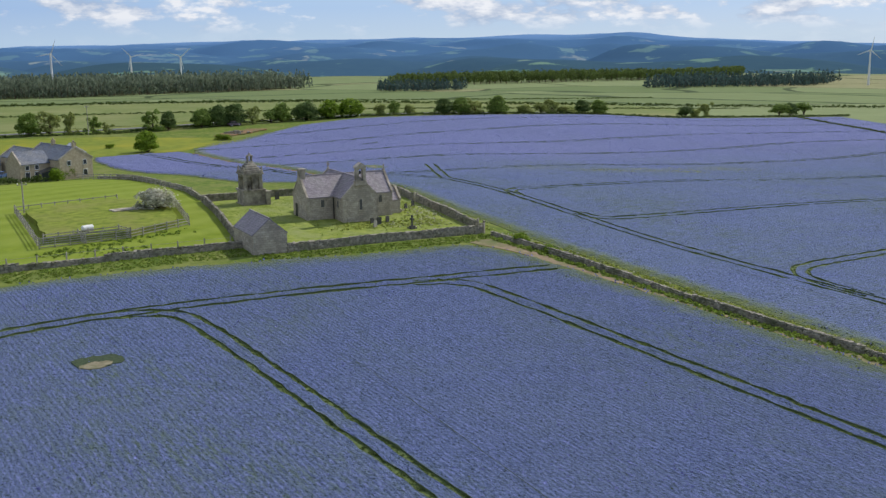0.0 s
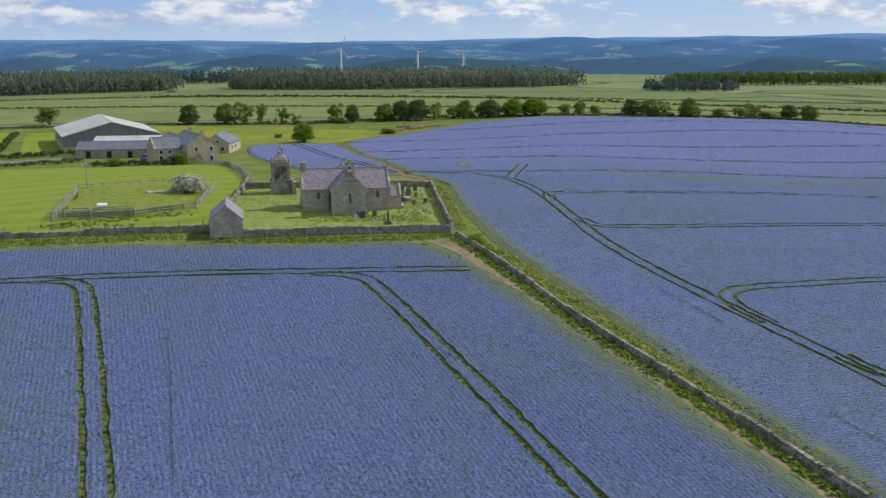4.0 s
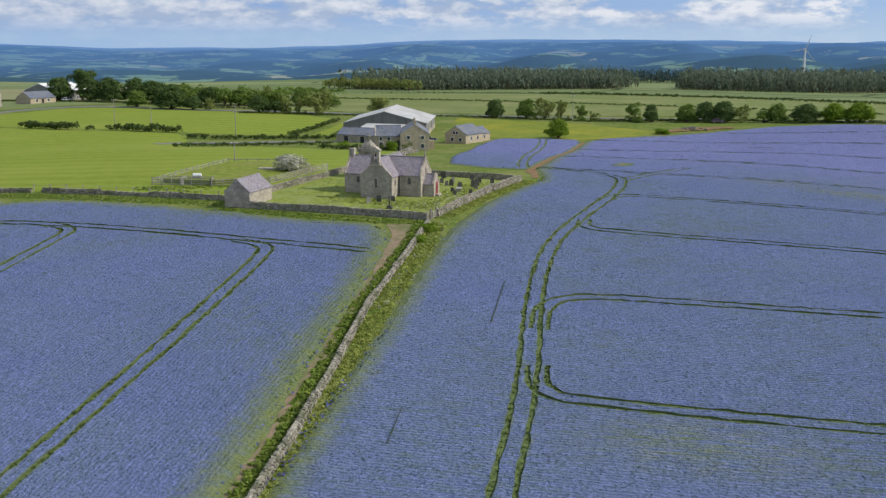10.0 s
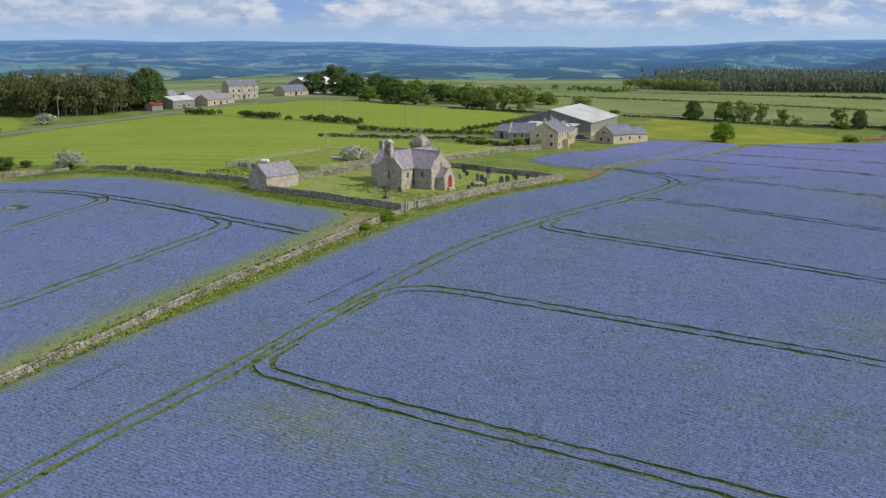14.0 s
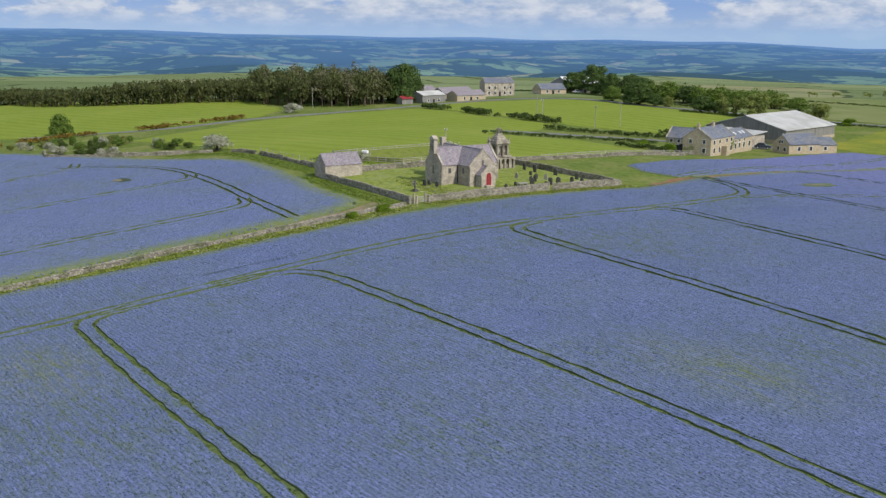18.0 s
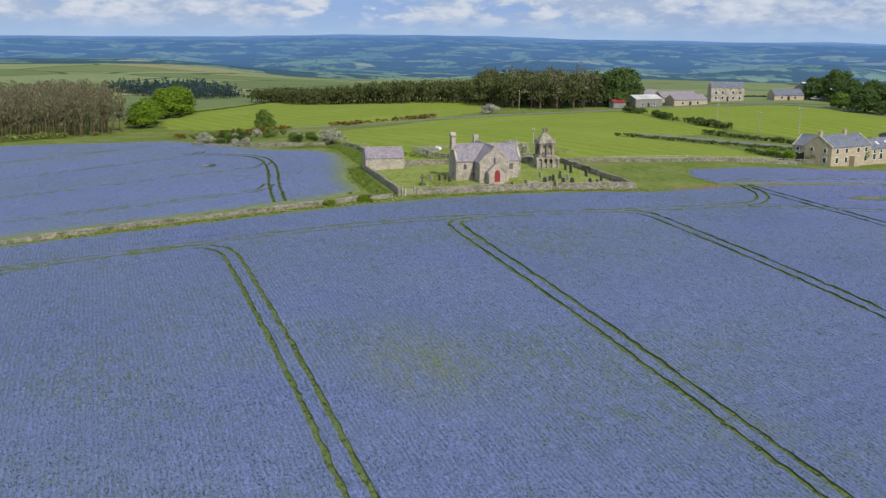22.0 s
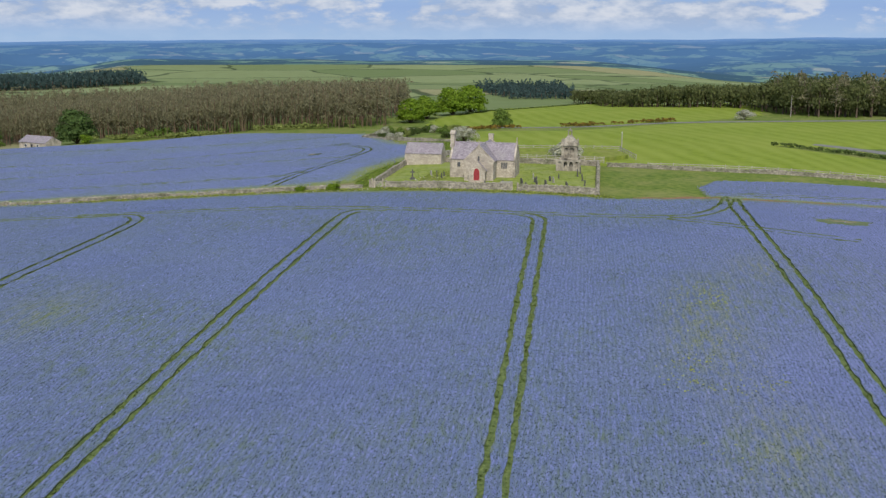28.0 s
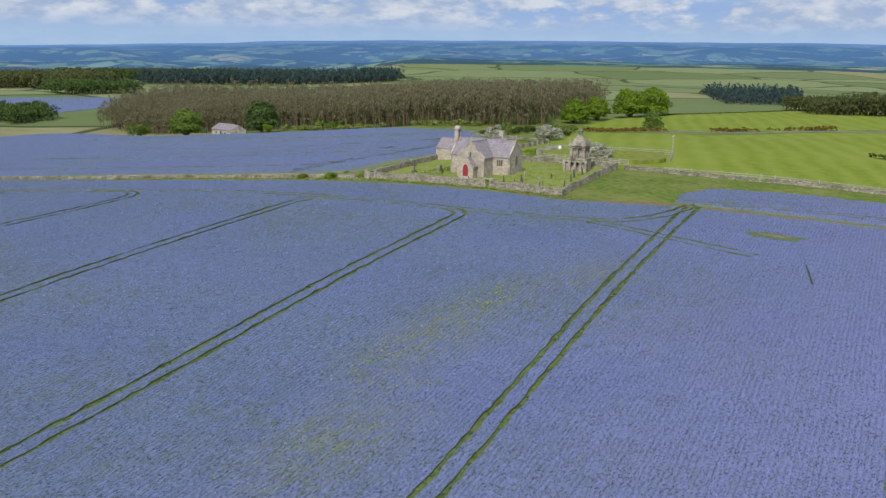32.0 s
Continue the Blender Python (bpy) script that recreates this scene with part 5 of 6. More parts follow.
for x, y, h, w in ((-44, 84, 2.5, 3.5), (-28.5, 79.5, 3.2, 3), (14.8, -25, 1.6, 2.6), (15.3, -31, 1.3, 2.2), (-172, -186, 4, 5), (-5, 152, 1.6, 2.4), (29, 160, 2.2, 5), (-60, 190, 3, 5)):
    tree(x, y, h, w, "fresh", "low", "low leafy green bush in rough grass", "", "bush", 0.3)
rng = np.random.default_rng(5)
poly = [(-136, -57), (-112, -52), (-88, -46), (-78, -34), (-77, -21), (-92, -21), (-120, -30), (-140, -44)]
k = 0
while k < 46:
    x, y = rng.uniform(-140, -77), rng.uniform(-57, -20)
    if inside(poly, np.array([x]), np.array([y]))[0]:
        tree(float(x), float(y), float(rng.uniform(1.6, 3.2)), float(rng.uniform(1.6, 3.4)), ("mid", "olive", "blossom", "hedge")[k % 4], "low", "small scrubby " + ("blossoming thorn" if k % 4 == 2 else "green sapling") + " on rough grass", "scrub saplings", "sapling", 0.2)
        k += 1


# ---- woods, hedges and scrub of countless plants ----
def many(name, places, heights, widths, templates, label, category="woodland"):
    """Trees joined into one mesh. templates: list of (verts, faces, material numbers) for a plant 1 m high and 1 m wide; materials M_BARK and the given leaves."""
    rng = np.random.default_rng(len(places))
    vs, fs, ms, n = [], [], [], 0
    z = land(places[:, 0], places[:, 1])
    pick = rng.integers(len(templates), size=len(places))
    turn = rng.uniform(0, 6.28, len(places))
    for p, zz, h, w, k, a in zip(places, z, heights, widths, pick, turn):
        v, f, m = templates[k]
        c, s = math.cos(a), math.sin(a)
        q = np.stack([(v[:, 0] * c - v[:, 1] * s) * w + p[0], (v[:, 0] * s + v[:, 1] * c) * w + p[1], v[:, 2] * h + zz - 0.1], 1)
        vs.append(q), fs.append(f + n), ms.append(m)
        n += len(v)
    vs, fs, ms = np.concatenate(vs), np.concatenate(fs), np.concatenate(ms)
    me = bpy.data.meshes.new(name)
    me.vertices.add(len(vs))
    me.vertices.foreach_set("co", vs.ravel())
    me.loops.add(len(fs) * 3)
    me.loops.foreach_set("vertex_index", fs.ravel().astype(np.int32))
    me.polygons.add(len(fs))
    me.polygons.foreach_set("loop_start", np.arange(len(fs), dtype=np.int32) * 3)
    me.polygons.foreach_set("loop_total", np.full(len(fs), 3, np.int32))
    me.polygons.foreach_set("material_index", ms.astype(np.int32))
    me.update(calc_edges=True)
    return tagged(new(name, me), label, category, "", "stuff")


def plant(seed, style):
    """A template: verts, triangles, material of each."""
    rng = np.random.default_rng(seed)
    v, f = [], []
    if style == "pine":
        lobes = [(rng.uniform(-0.2, 0.2), rng.uniform(-0.2, 0.2), z, rng.uniform(0.3, 0.5) * (1.35 - z) * (0.45 if z < 0.5 else 1), 0.26) for z in np.linspace(0.32, 0.95, 8)]
        lv, lf = leaf_cloud(rng, lobes, 200, 0.038, 0.9)
        limb(v, f, (0, 0, -0.02), (rng.uniform(-0.04, 0.04), rng.uniform(-0.04, 0.04), 0.95), 0.022, 0.008, 4)
    elif style == "conifer":
        lobes = [(rng.uniform(-0.08, 0.08), rng.uniform(-0.08, 0.08), z, 0.44 * (1.12 - z), 0.5) for z in np.linspace(0.16, 0.93, 6)]
        lv, lf = leaf_cloud(rng, lobes, 44, 0.1, 0.7)
        limb(v, f, (0, 0, -0.02), (0, 0, 0.5), 0.03, 0.02, 4)
    elif style == "broad":
        lobes = [(0, 0, 0.6, 0.36, 1.0), (0, 0, 0.28, 0.36, 0.8)] + [(0.25 * math.cos(a), 0.25 * math.sin(a), rng.uniform(0.3, 0.75), rng.uniform(0.18, 0.27), 0.9) for a in np.arange(6) * 1.05]
        lv, lf = leaf_cloud(rng, lobes, 150, 0.075)
        limb(v, f, (0, 0, -0.02), (0, 0, 0.6), 0.04, 0.02, 4)
    elif style == "full":
        lobes = [(0, 0, 0.6, 0.36, 1.0), (0, 0, 0.3, 0.38, 0.7)] + [(0.27 * math.cos(a), 0.27 * math.sin(a), rng.uniform(0.2, 0.75), rng.uniform(0.18, 0.27), 0.9) for a in np.arange(7) * 0.9]
        lv, lf = leaf_cloud(rng, lobes, 420, 0.05)
        limb(v, f, (0, 0, -0.02), (0, 0, 0.6), 0.04, 0.02, 4)
    elif style == "sprig":
        lv, lf = leaf_cloud(rng, [(0, 0, 0.4, 0.4, 1.0)], 3, 0.4, 0.7)
    elif style == "tuft":
        lv, lf = leaf_cloud(rng, [(0, 0, 0.35, 0.45, 1.1)], 9, 0.3)
    else:                                                 # a low bush or tuft
        lv, lf = leaf_cloud(rng, [(0, 0, 0.4, 0.5, 1.0), (0.2, 0.1, 0.6, 0.34, 1.0), (-0.2, -0.15, 0.55, 0.34, 1.0)], 46, 0.16)
    f = [t for q in f for t in ((q[0], q[1], q[2]), (q[0], q[2], q[3]))]
    n = len(v)
    verts = np.r_[np.array(v).reshape(-1, 3), lv]
    faces = np.r_[np.array(f, int).reshape(-1, 3), lf + n]
    return verts, faces, np.r_[np.zeros(len(f), int), np.ones(len(lf), int)]


def scatter(poly, spacing, seed):
    rng = np.random.default_rng(seed)
    p = np.array(poly, float)
    x, y = np.meshgrid(np.arange(p[:, 0].min(), p[:, 0].max(), spacing), np.arange(p[:, 1].min(), p[:, 1].max(), spacing))
    x, y = x.ravel() + rng.uniform(-0.42, 0.42, x.size) * spacing, y.ravel() + rng.uniform(-0.42, 0.42, y.size) * spacing
    k = inside(poly, x, y)
    return np.stack([x[k], y[k]], 1)


def wood(name, poly, spacing, h, w, style, leaf, label, seed=1):
    p = scatter(poly, spacing, seed)
    rng = np.random.default_rng(seed + 50)
    ob = many(name, p, h * rng.uniform(0.82, 1.14, len(p)), w * rng.uniform(0.8, 1.25, len(p)), [plant(seed * 10 + k, style) for k in range(6)], label)
    ob.data.materials.append(M_BARK)
    ob.data.materials.append(M_LEAF[leaf])
    return ob


M_BARK_PINE = material("pine_bark", (0.12, 0.075, 0.05), (0.22, 0.15, 0.10), 3.0, 0.95, 0.3)
PINE_EDGE = [(-200, -73), (-184, -84), (-176, -112), (-178, -150), (-192, -176), (-206, -200), (-212, -280), (-228, -346)]
for poly, gap, seed in ((PINE_EDGE + [(-262, -346), (-246, -280), (-240, -200), (-226, -172), (-214, -146), (-214, -112), (-224, -84)], 3.7, 3),
                        ([(-226, -84), (-216, -112), (-216, -146), (-228, -172), (-242, -200), (-248, -280), (-264, -346), (-262, -372), (-330, -384), (-384, -300), (-366, -110), (-270, -84)], 5.4, 13)):
    pines = wood("pine_plantation", poly, gap, 15, 6.6 if gap < 4 else 7.6, "pine", "pine", "dense plantation of tall brown-stemmed pines", seed)
    pines.data.materials[0] = M_BARK_PINE
wood("farm_wood", [(-229, 78), (-218, 96), (-231, 122), (-250, 134), (-285, 122), (-304, 86), (-272, 72), (-246, 66)], 6.4, 14, 10, "full", "copse", "dense wood of tall dark mixed trees", 4)
wood("farm_wood", [(-226, 80), (-219, 95), (-230, 118), (-262, 118), (-262, 74)], 9.5, 15, 8, "pine", "pine", "edge of tall pines beside the wood", 6)
wood("tree_belt", [(-258, 70), (-284, 34), (-310, 16), (-334, 34), (-312, 62), (-286, 92)], 4.6, 9.5, 6.6, "broad", "copse", "belt of dark trees along the ridge", 5)
wood("tree_belt", [(-308, 18), (-338, 1), (-392, -24), (-408, -4), (-362, 22), (-332, 36)], 4.6, 8, 6.4, "broad", "copse", "belt of dark trees falling away along the ridge", 7)
wood("farm_wood", [(-190, 208), (-120, 217), (-118, 231), (-190, 226)], 6.5, 8, 9, "full", "mid", "belt of broadleaf trees behind the far farm", 8)
WOODS = [([(-342, 786), (-240, 720), (-84, 828), (-72, 948), (-300, 984)], 7.0, 20, 10, "conifer", "spruce"), ([(-24, 840), (72, 792), (276, 864), (360, 948), (216, 1020), (-24, 984)], 7.0, 19, 10, "conifer", "spruce"),
         ([(330, 700), (400, 690), (440, 740), (350, 760)], 7.5, 12, 8, "conifer", "hazewood"), ([(560, 640), (760, 620), (900, 700), (700, 740)], 9, 14, 9, "conifer", "hazewood"), ([(420, 900), (900, 860), (1000, 960), (500, 1000)], 11, 14, 10, "broad", "hedge"),
         ([(-560, -110), (-430, -60), (-440, -20), (-580, -50)], 6, 8, 7, "conifer", "hazewood"),
         ([(-560, -600), (-640, -520), (-730, -470), (-810, -500), (-860, -570), (-700, -700), (-600, -690)], 6.5, 15, 9, "conifer", "hazewood"), ([(-400, -560), (-500, -620), (-590, -700), (-640, -770), (-520, -880), (-360, -700)], 9, 13, 12, "broad", "copse"), ([(-650, -840), (-900, -700), (-1000, -760), (-760, -980)], 11, 14, 13, "broad", "hedge"),
         ([(-208, -388), (-236, -384), (-252, -415), (-222, -428)], 5, 8, 8, "broad", "dark"), ([(-318, -470), (-360, -440), (-385, -480), (-335, -510)], 5.5, 10, 8, "broad", "dark"), ([(-356, 778), (-240, 706), (-234, 716), (-350, 790)], 7, 11, 11, "broad", "olive"),
         ([(-250, 1060), (200, 1120), (240, 1200), (-260, 1160)], 11, 17, 11, "conifer", "hazewood")]
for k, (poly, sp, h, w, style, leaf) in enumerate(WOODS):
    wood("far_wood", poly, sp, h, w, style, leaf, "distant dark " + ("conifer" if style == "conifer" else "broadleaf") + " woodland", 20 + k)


def hedge(line, h, w, leaf, label, seed, name="hedge", gappy=0.0, spacing=0.8):
    c = resample(line, spacing)
    rng = np.random.default_rng(seed)
    c = c + rng.normal(0, 0.18 * w, c.shape)
    if gappy:
        c = c[np.sin(np.arange(len(c)) * 0.13 * 0.8 / spacing + seed) + rng.normal(0, 0.4, len(c)) > gappy]
    ob = many(name, c, h * rng.uniform(0.7, 1.25, len(c)), w * rng.uniform(0.8, 1.3, len(c)), [plant(seed * 7 + k, "bush") for k in range(5)], label, "hedge")
    ob.data.materials.append(M_BARK)
    ob.data.materials.append(M_LEAF[leaf])
    return ob


hedge([(-191, 109), (-170, 109), (-150, 104.5), (-134, 101.5), (-111, 102.7), (-104, 105)], 2.4, 2.6, "hedge", "uneven dark green field hedge", 1, gappy=-0.35)
hedge([(-76, 57.5), (-73, 72), (-70, 84), (-62, 94), (-53, 98)], 1.1, 1.6, "hedge", "clipped green lane hedge", 2)
hedge([(-93, 92), (-85, 100), (-77, 108), (-66, 114), (-57, 118)], 1.6, 1.8, "hedge", "dark green lane hedge", 3)
hedge([(-123, 178), (-105, 180), (-75, 187.5), (-44, 193), (2, 190)], 0.9, 1.2, "hedge", "low dark boundary hedge", 4)
hedge([(2, 190), (18, 196), (30, 200), (64, 206), (98, 199), (140, 192.5), (165, 194), (200, 197), (290, 200.5), (340, 204)], 1.2, 1.6, "hedge", "low uneven boundary hedge with thorn bushes", 5)
hedge([(-77, 123), (-80, 153), (-81, 169)], 1.4, 1.5, "hedge", "low hedge beside the paddock", 6)
hedge([(-48, 80), (-38, 82.5), (-31, 80)], 1.5, 1.6, "hedge", "clipped green garden hedge", 7)
hedge([(-180, -4), (-187, 14), (-186.5, 33)], 1.6, 2.2, "gorse", "orange-flowering gorse along the road", 8, "gorse", -0.5)
hedge([(-152, -57), (-164, -43), (-175, -26), (-179, -13)], 1.7, 2.4, "gorse", "brown gorse scrub on the bank", 9, "gorse", -0.4)
hedge([(-330, 214), (-230, 208), (-130, 201)], 1.0, 1.2, "hedge", "low hedge along the road", 10)
hedge([(-330, 285), (-60, 280), (150, 275), (330, 264)], 1.0, 1.6, "hedge", "dark field hedge in the pasture", 11, spacing=1.3)
hedge([(-60, 405), (129, 376), (196, 327), (269, 308), (420, 250)], 1.8, 2.2, "hedge", "dark field hedge in the pasture", 12, spacing=1.5)
hedge([(-250, 440), (-60, 425), (130, 440), (400, 420)], 1.2, 1.8, "hedge", "dark field hedge below the woods", 13, spacing=1.6)
hedge([(-430, 18), (-360, -20), (-300, -52), (-262, -58)], 0.9, 1.4, "hedge", "low wall and hedge closing the sheep pasture", 14, spacing=1.2)
hedge([(-188, -80), (-172, -112), (-174, -150), (-188, -178), (-202, -202)], 2.2, 3.0, "olive", "green undergrowth along the plantation edge", 16, "undergrowth", -0.3)
hedge([(-195, -84), (-178, -114), (-180, -150), (-194, -176)], 4.0, 3.4, "mid", "young birch and elder below the pines", 17, "undergrowth", 0.3, 2.0)
hedge([(-360, 549), (-339, 572), (-312, 590)], 7.0, 8.0, "olive", "row of fresh broadleaf trees beyond the pasture", 18, "tree_belt", -0.4, 4.0)
hedge([(-317, 608), (-257, 588)], 6.0, 8.0, "mid", "row of green broadleaf trees beyond the pasture", 19, "tree_belt", -0.2, 4.0)
hedge([(300, 199), (255, 110), (240, 60)], 1.0, 1.5, "hedge", "low hedge along the crop edge", 15)
# tall grass and cow parsley along the walls
def tufts(name, line, width, count, h, leaf, label, seed):
    rng = np.random.default_rng(seed)
    c = resample(line, 0.3)
    p = c[rng.integers(len(c), size=count)] + rng.uniform(-width, width, (count, 2))
    ob = many(name, p, h * rng.uniform(0.5, 1.4, count), h * rng.uniform(0.8, 1.9, count), [plant(seed * 3 + k, "tuft") for k in range(6)], label, "grass")
    ob.data.materials.append(M_BARK)
    ob.data.materials.append(M_LEAF[leaf])


W_IN = [(x - 1.2, y) for x, y in WALL_LINE]
W_OUT = [(x + 1.6, y) for x, y in WALL_LINE]
tufts("tall_grass", W_IN, 0.6, 1100, 0.42, "grass", "tall rank grass and nettles along the wall", 1)
tufts("tall_grass", W_OUT, 1.2, 2600, 0.34, "weed", "tall pale flowering grass along the wall", 2)
tufts("tall_grass", [(-20, -21), (-8, -22), (8, -21.5), (12, -20)], 1.6, 1300, 0.27, "grass", "tall grass below the churchyard wall", 3)
tufts("tall_grass", [(14.4, -16), (16, 0), (17.6, 14), (18.4, 23)], 1.2, 1300, 0.3, "weed", "tall grass and cow parsley outside the churchyard wall", 4)
tufts("tall_grass", [(-20, -17.5), (-34, -17.5), (-55, -17.5), (-66, -20), (-72, -30)], 2.2, 1900, 0.28, "grass", "rough tall grass beside the field wall", 5)
tufts("tall_grass", [(8, -13), (10, -4), (11, 8), (12, 16)], 2.6, 700, 0.3, "weed", "cow parsley among the graves", 6)
tufts("tall_grass", [(-5, -9), (2, -9.5), (9, -9)], 2.4, 600, 0.3, "weed", "cow parsley and long grass beside the church", 7)
tufts("tall_grass", [(-8, -15), (4, -13), (8, -2), (10, 10), (-2, 14), (-12, 8), (-13, -4)], 4.5, 3600, 0.2, "grass", "tussocky long grass in the churchyard", 9)
tufts("cow_parsley", [(3, -9), (8, -11), (11, -6), (12, 4)], 2.6, 260, 0.28, "blossom", "white-flowering cow parsley in the churchyard", 10)
tufts("cow_parsley", W_OUT[:4], 1.6, 160, 0.28, "blossom", "white-flowering cow parsley along the wall", 11)
tufts("tall_grass", [(-30, -12), (-42, -8), (-24, -3)], 2.0, 260, 0.4, "grass", "rank grass round the paddock fence", 8)


# ---- the farms ----
def row_windows(house, face, t, z, us, w=0.75, h=1.1):
    for u in us:
        opening(house, "window", face, u, t, z, w, h, M_GLASS, M_WHITE, margin=0.09)


def chimney(house, x, y, z0, z1, mat):
    c = part("chimney", boxes((x - 0.4, x + 0.4, y - 0.3, y + 0.3, z0, z1), (x - 0.46, x + 0.46, y - 0.36, y + 0.36, z1 - 0.2, z1)), mat, house)
    for d in (-0.18, 0.18):
        part("pot", lathe([(0.13, z1), (0.1, z1 + 0.4)], 8, (x + d, y)), M_HOUSE, c)


hz = z_at(-26, 88) - 0.1
house = thing("farmhouse", "honey-coloured stone farmhouse with blue slate roof and chimneys", "house", at=(-24.1, 83.4, hz), rz=109.7)
gabled(house, "x", 3.6, 3.9 - hz - 2.3, 3.95 - hz, 0, 14.2, M_HOUSE, M_SLATE_B, coping=M_STONE_L)
row_windows(house, "-y", -3.6, 0.9, (2.0, 5.2, 9.4, 12.2), 0.9, 1.2)
row_windows(house, "-y", -3.6, 3.0, (2.0, 5.2, 9.4, 12.2), 0.8, 1.0)
row_windows(house, "-x", 0.0, 1.0, (-1.9,), 0.8, 1.1)
row_windows(house, "-x", 0.0, 3.2, (-1.9, 1.6), 0.7, 0.9)
opening(house, "door", "-y", 7.3, -3.6, 0.0, 1.0, 2.05, M_WHITE, M_STONE_L, sub="leaf")
chimney(house, 0.5, 0, 5.6, 7.9 - 0.2, M_HOUSE)
chimney(house, 9.0, 0, 5.6, 7.7, M_HOUSE)
gabled(house, "x", 3.2, 3.3, 5.2, 14.2, 27, M_HOUSE, M_SLATE_B, coping=M_STONE_L, cope=(False, True))
row_windows(house, "-y", -3.2, 0.9, (16, 18.5, 21.5, 25), 1.0, 1.3)
row_windows(house, "-y", -3.2, 2.4, (16, 18.5, 21.5), 0.7, 0.7)
for x in (16.5, 19, 22.5, 24.5):
    bm = boxes((x - 0.35, x + 0.35, -0.5, 0.5, -0.05, 0.06))
    bmesh.ops.transform(bm, matrix=Matrix.Translation((0, -1.6, 4.42)) @ Matrix.Rotation(math.atan2(1.9, 3.2), 4, "X"), verts=bm.verts)
    part("rooflight", bm, M_WHITE, house)
gabled(house, "y", 3.0, 3.7, 6.0, 3.4, 10, M_HOUSE, M_SLATE_B, c=(7, 0), coping=M_STONE_L, cope=(False, True))
row_windows(house, "-x", 4.0, 1.0, (6.5, 8.5), 0.9, 1.1)
row_windows(house, "-x", 4.0, 2.6, (6.5, 8.5), 0.7, 0.8)
part("porch", boxes((6.4, 8.2, -5.0, -3.6, -0.5, 2.3)), M_HOUSE, house)
part("conservatory", prism([(3.8, -0.2), (6.8, -0.2), (6.8, 2.0), (3.8, 2.8)], "x", 1.0, 4.0), M_GLASS, house, "blue glazed lean-to conservatory")
# ivy on the gable
v, f = leaf_cloud(np.random.default_rng(9), [(-0.05, 1.2, 1.6, 1.0, 1.6), (-0.05, 2.6, 1.2, 0.8, 1.4), (12.9, -3.7, 1.8, 1.1, 1.8)], 260, 0.16)
v[:, 0] = np.where(v[:, 0] < 3, np.clip(v[:, 0], -0.3, 0.05), v[:, 0])
v[:, 1] = np.where(v[:, 0] > 3, np.clip(v[:, 1], -3.95, -3.55), v[:, 1])
obj_from("ivy", v, f, M_LEAF["fresh"], house)

hz = z_at(-20, 114) - 0.05
cott = thing("farm_cottage", "small stone cottage with blue slate roof beside the farmyard", "house", at=(-21.9, 111.2, hz), rz=76)
gabled(cott, "x", 3.3, 2.6, 4.75, 0, 9.5, M_HOUSE, M_SLATE_B, over=0.25)
row_windows(cott, "-x", 0.0, 2.6, (-0.45, 0.45), 0.7, 0.8)
row_windows(cott, "-x", 0.0, 0.7, (-1.6, 1.0), 0.9, 1.0)
row_windows(cott, "-y", -3.3, 0.9, (3.0, 6.5), 0.8, 1.0)
gabled(cott, "x", 2.6, 2.1, 3.7, 9.5, 15, M_HOUSE, M_SLATE_B, over=0.2)
row_windows(cott, "-y", -2.6, 0.8, (11.5,), 0.8, 0.9)

bz = z_at(-50, 140) - 0.2
barn = thing("barn", "big modern grey-clad barn with a pale sheet roof", "barn", at=(-48.9, 128.3, bz), rz=103)
gabled(barn, "x", 12.3, 0.4 - bz, 3.75 - bz, 0, 31, M_CLAD, M_SHEET, base=-1.0, over=0.4, thick=0.18, verge=0.3)
for k in range(17):
    u = -11.6 + k * 1.45
    part("cladding_rib", boxes((-0.07, 0.0, u - 0.06, u + 0.06, -0.5, 0.38 - bz + 3.25 * (1 - abs(u) / 12.3))), M_CLAD, barn)
part("sliding_door", boxes((18, 23, -12.42, -12.3, -0.2, 3.6)), M_CLAD, barn)
part("plinth_wall", boxes((-0.12, 31.1, -12.4, 12.4, -1, 1.5)), M_HOUSE, barn)
lz = z_at(-47, 112) - 0.1
low = thing("farm_shed", "long low stone farm shed with grey slate roof", "shed", at=(-55, 111, lz), rz=-6)
gabled(low, "x", 3.6, 2.3, 3.9, 0, 19, M_STONE, M_SLATE_B, over=0.2)
for u in (3, 8, 13):
    opening(low, "doorway", "-y", u, -3.6, 0.0, 1.2, 1.9, M_DARK, sub="leaf")
lean = thing("farm_shed", "open-fronted farm shed with a cream sheet roof", "shed", at=(-52, 119.5, z_at(-48, 119)), rz=-2)
part("wall", boxes((0, 16, -2.5, 2.5, -0.5, 3.2)), M_STONE, lean)
part("roof", prism([(-3.0, 3.2), (3.0, 4.1), (3.0, 4.25), (-3.0, 3.35)], "x", -0.4, 16.4), M_SHEET, lean)

fz = z_at(-234, 174) - 0.1
far = thing("far_farmhouse", "two-storey grey stone farmhouse with slate roof and three chimneys", "house", at=(-235.2, 167.2, fz), rz=75.6)
gabled(far, "x", 3.4, 6.35 - fz - 2.1, 6.35 - fz, -0.3, 13.9, M_STONE_L, M_SLATE_B)
for z in (0.9, 3.2):
    row_windows(far, "-y", -3.4, z, (1.8, 4.6, 9.2, 12), 0.9, 1.2)
opening(far, "door", "-y", 6.9, -3.4, 0, 1.0, 2.0, M_DARK, M_STONE_L, sub="leaf")
for x in (0.3, 7, 13.3):
    chimney(far, x, 0, 6.6, 8.0, M_STONE_L)
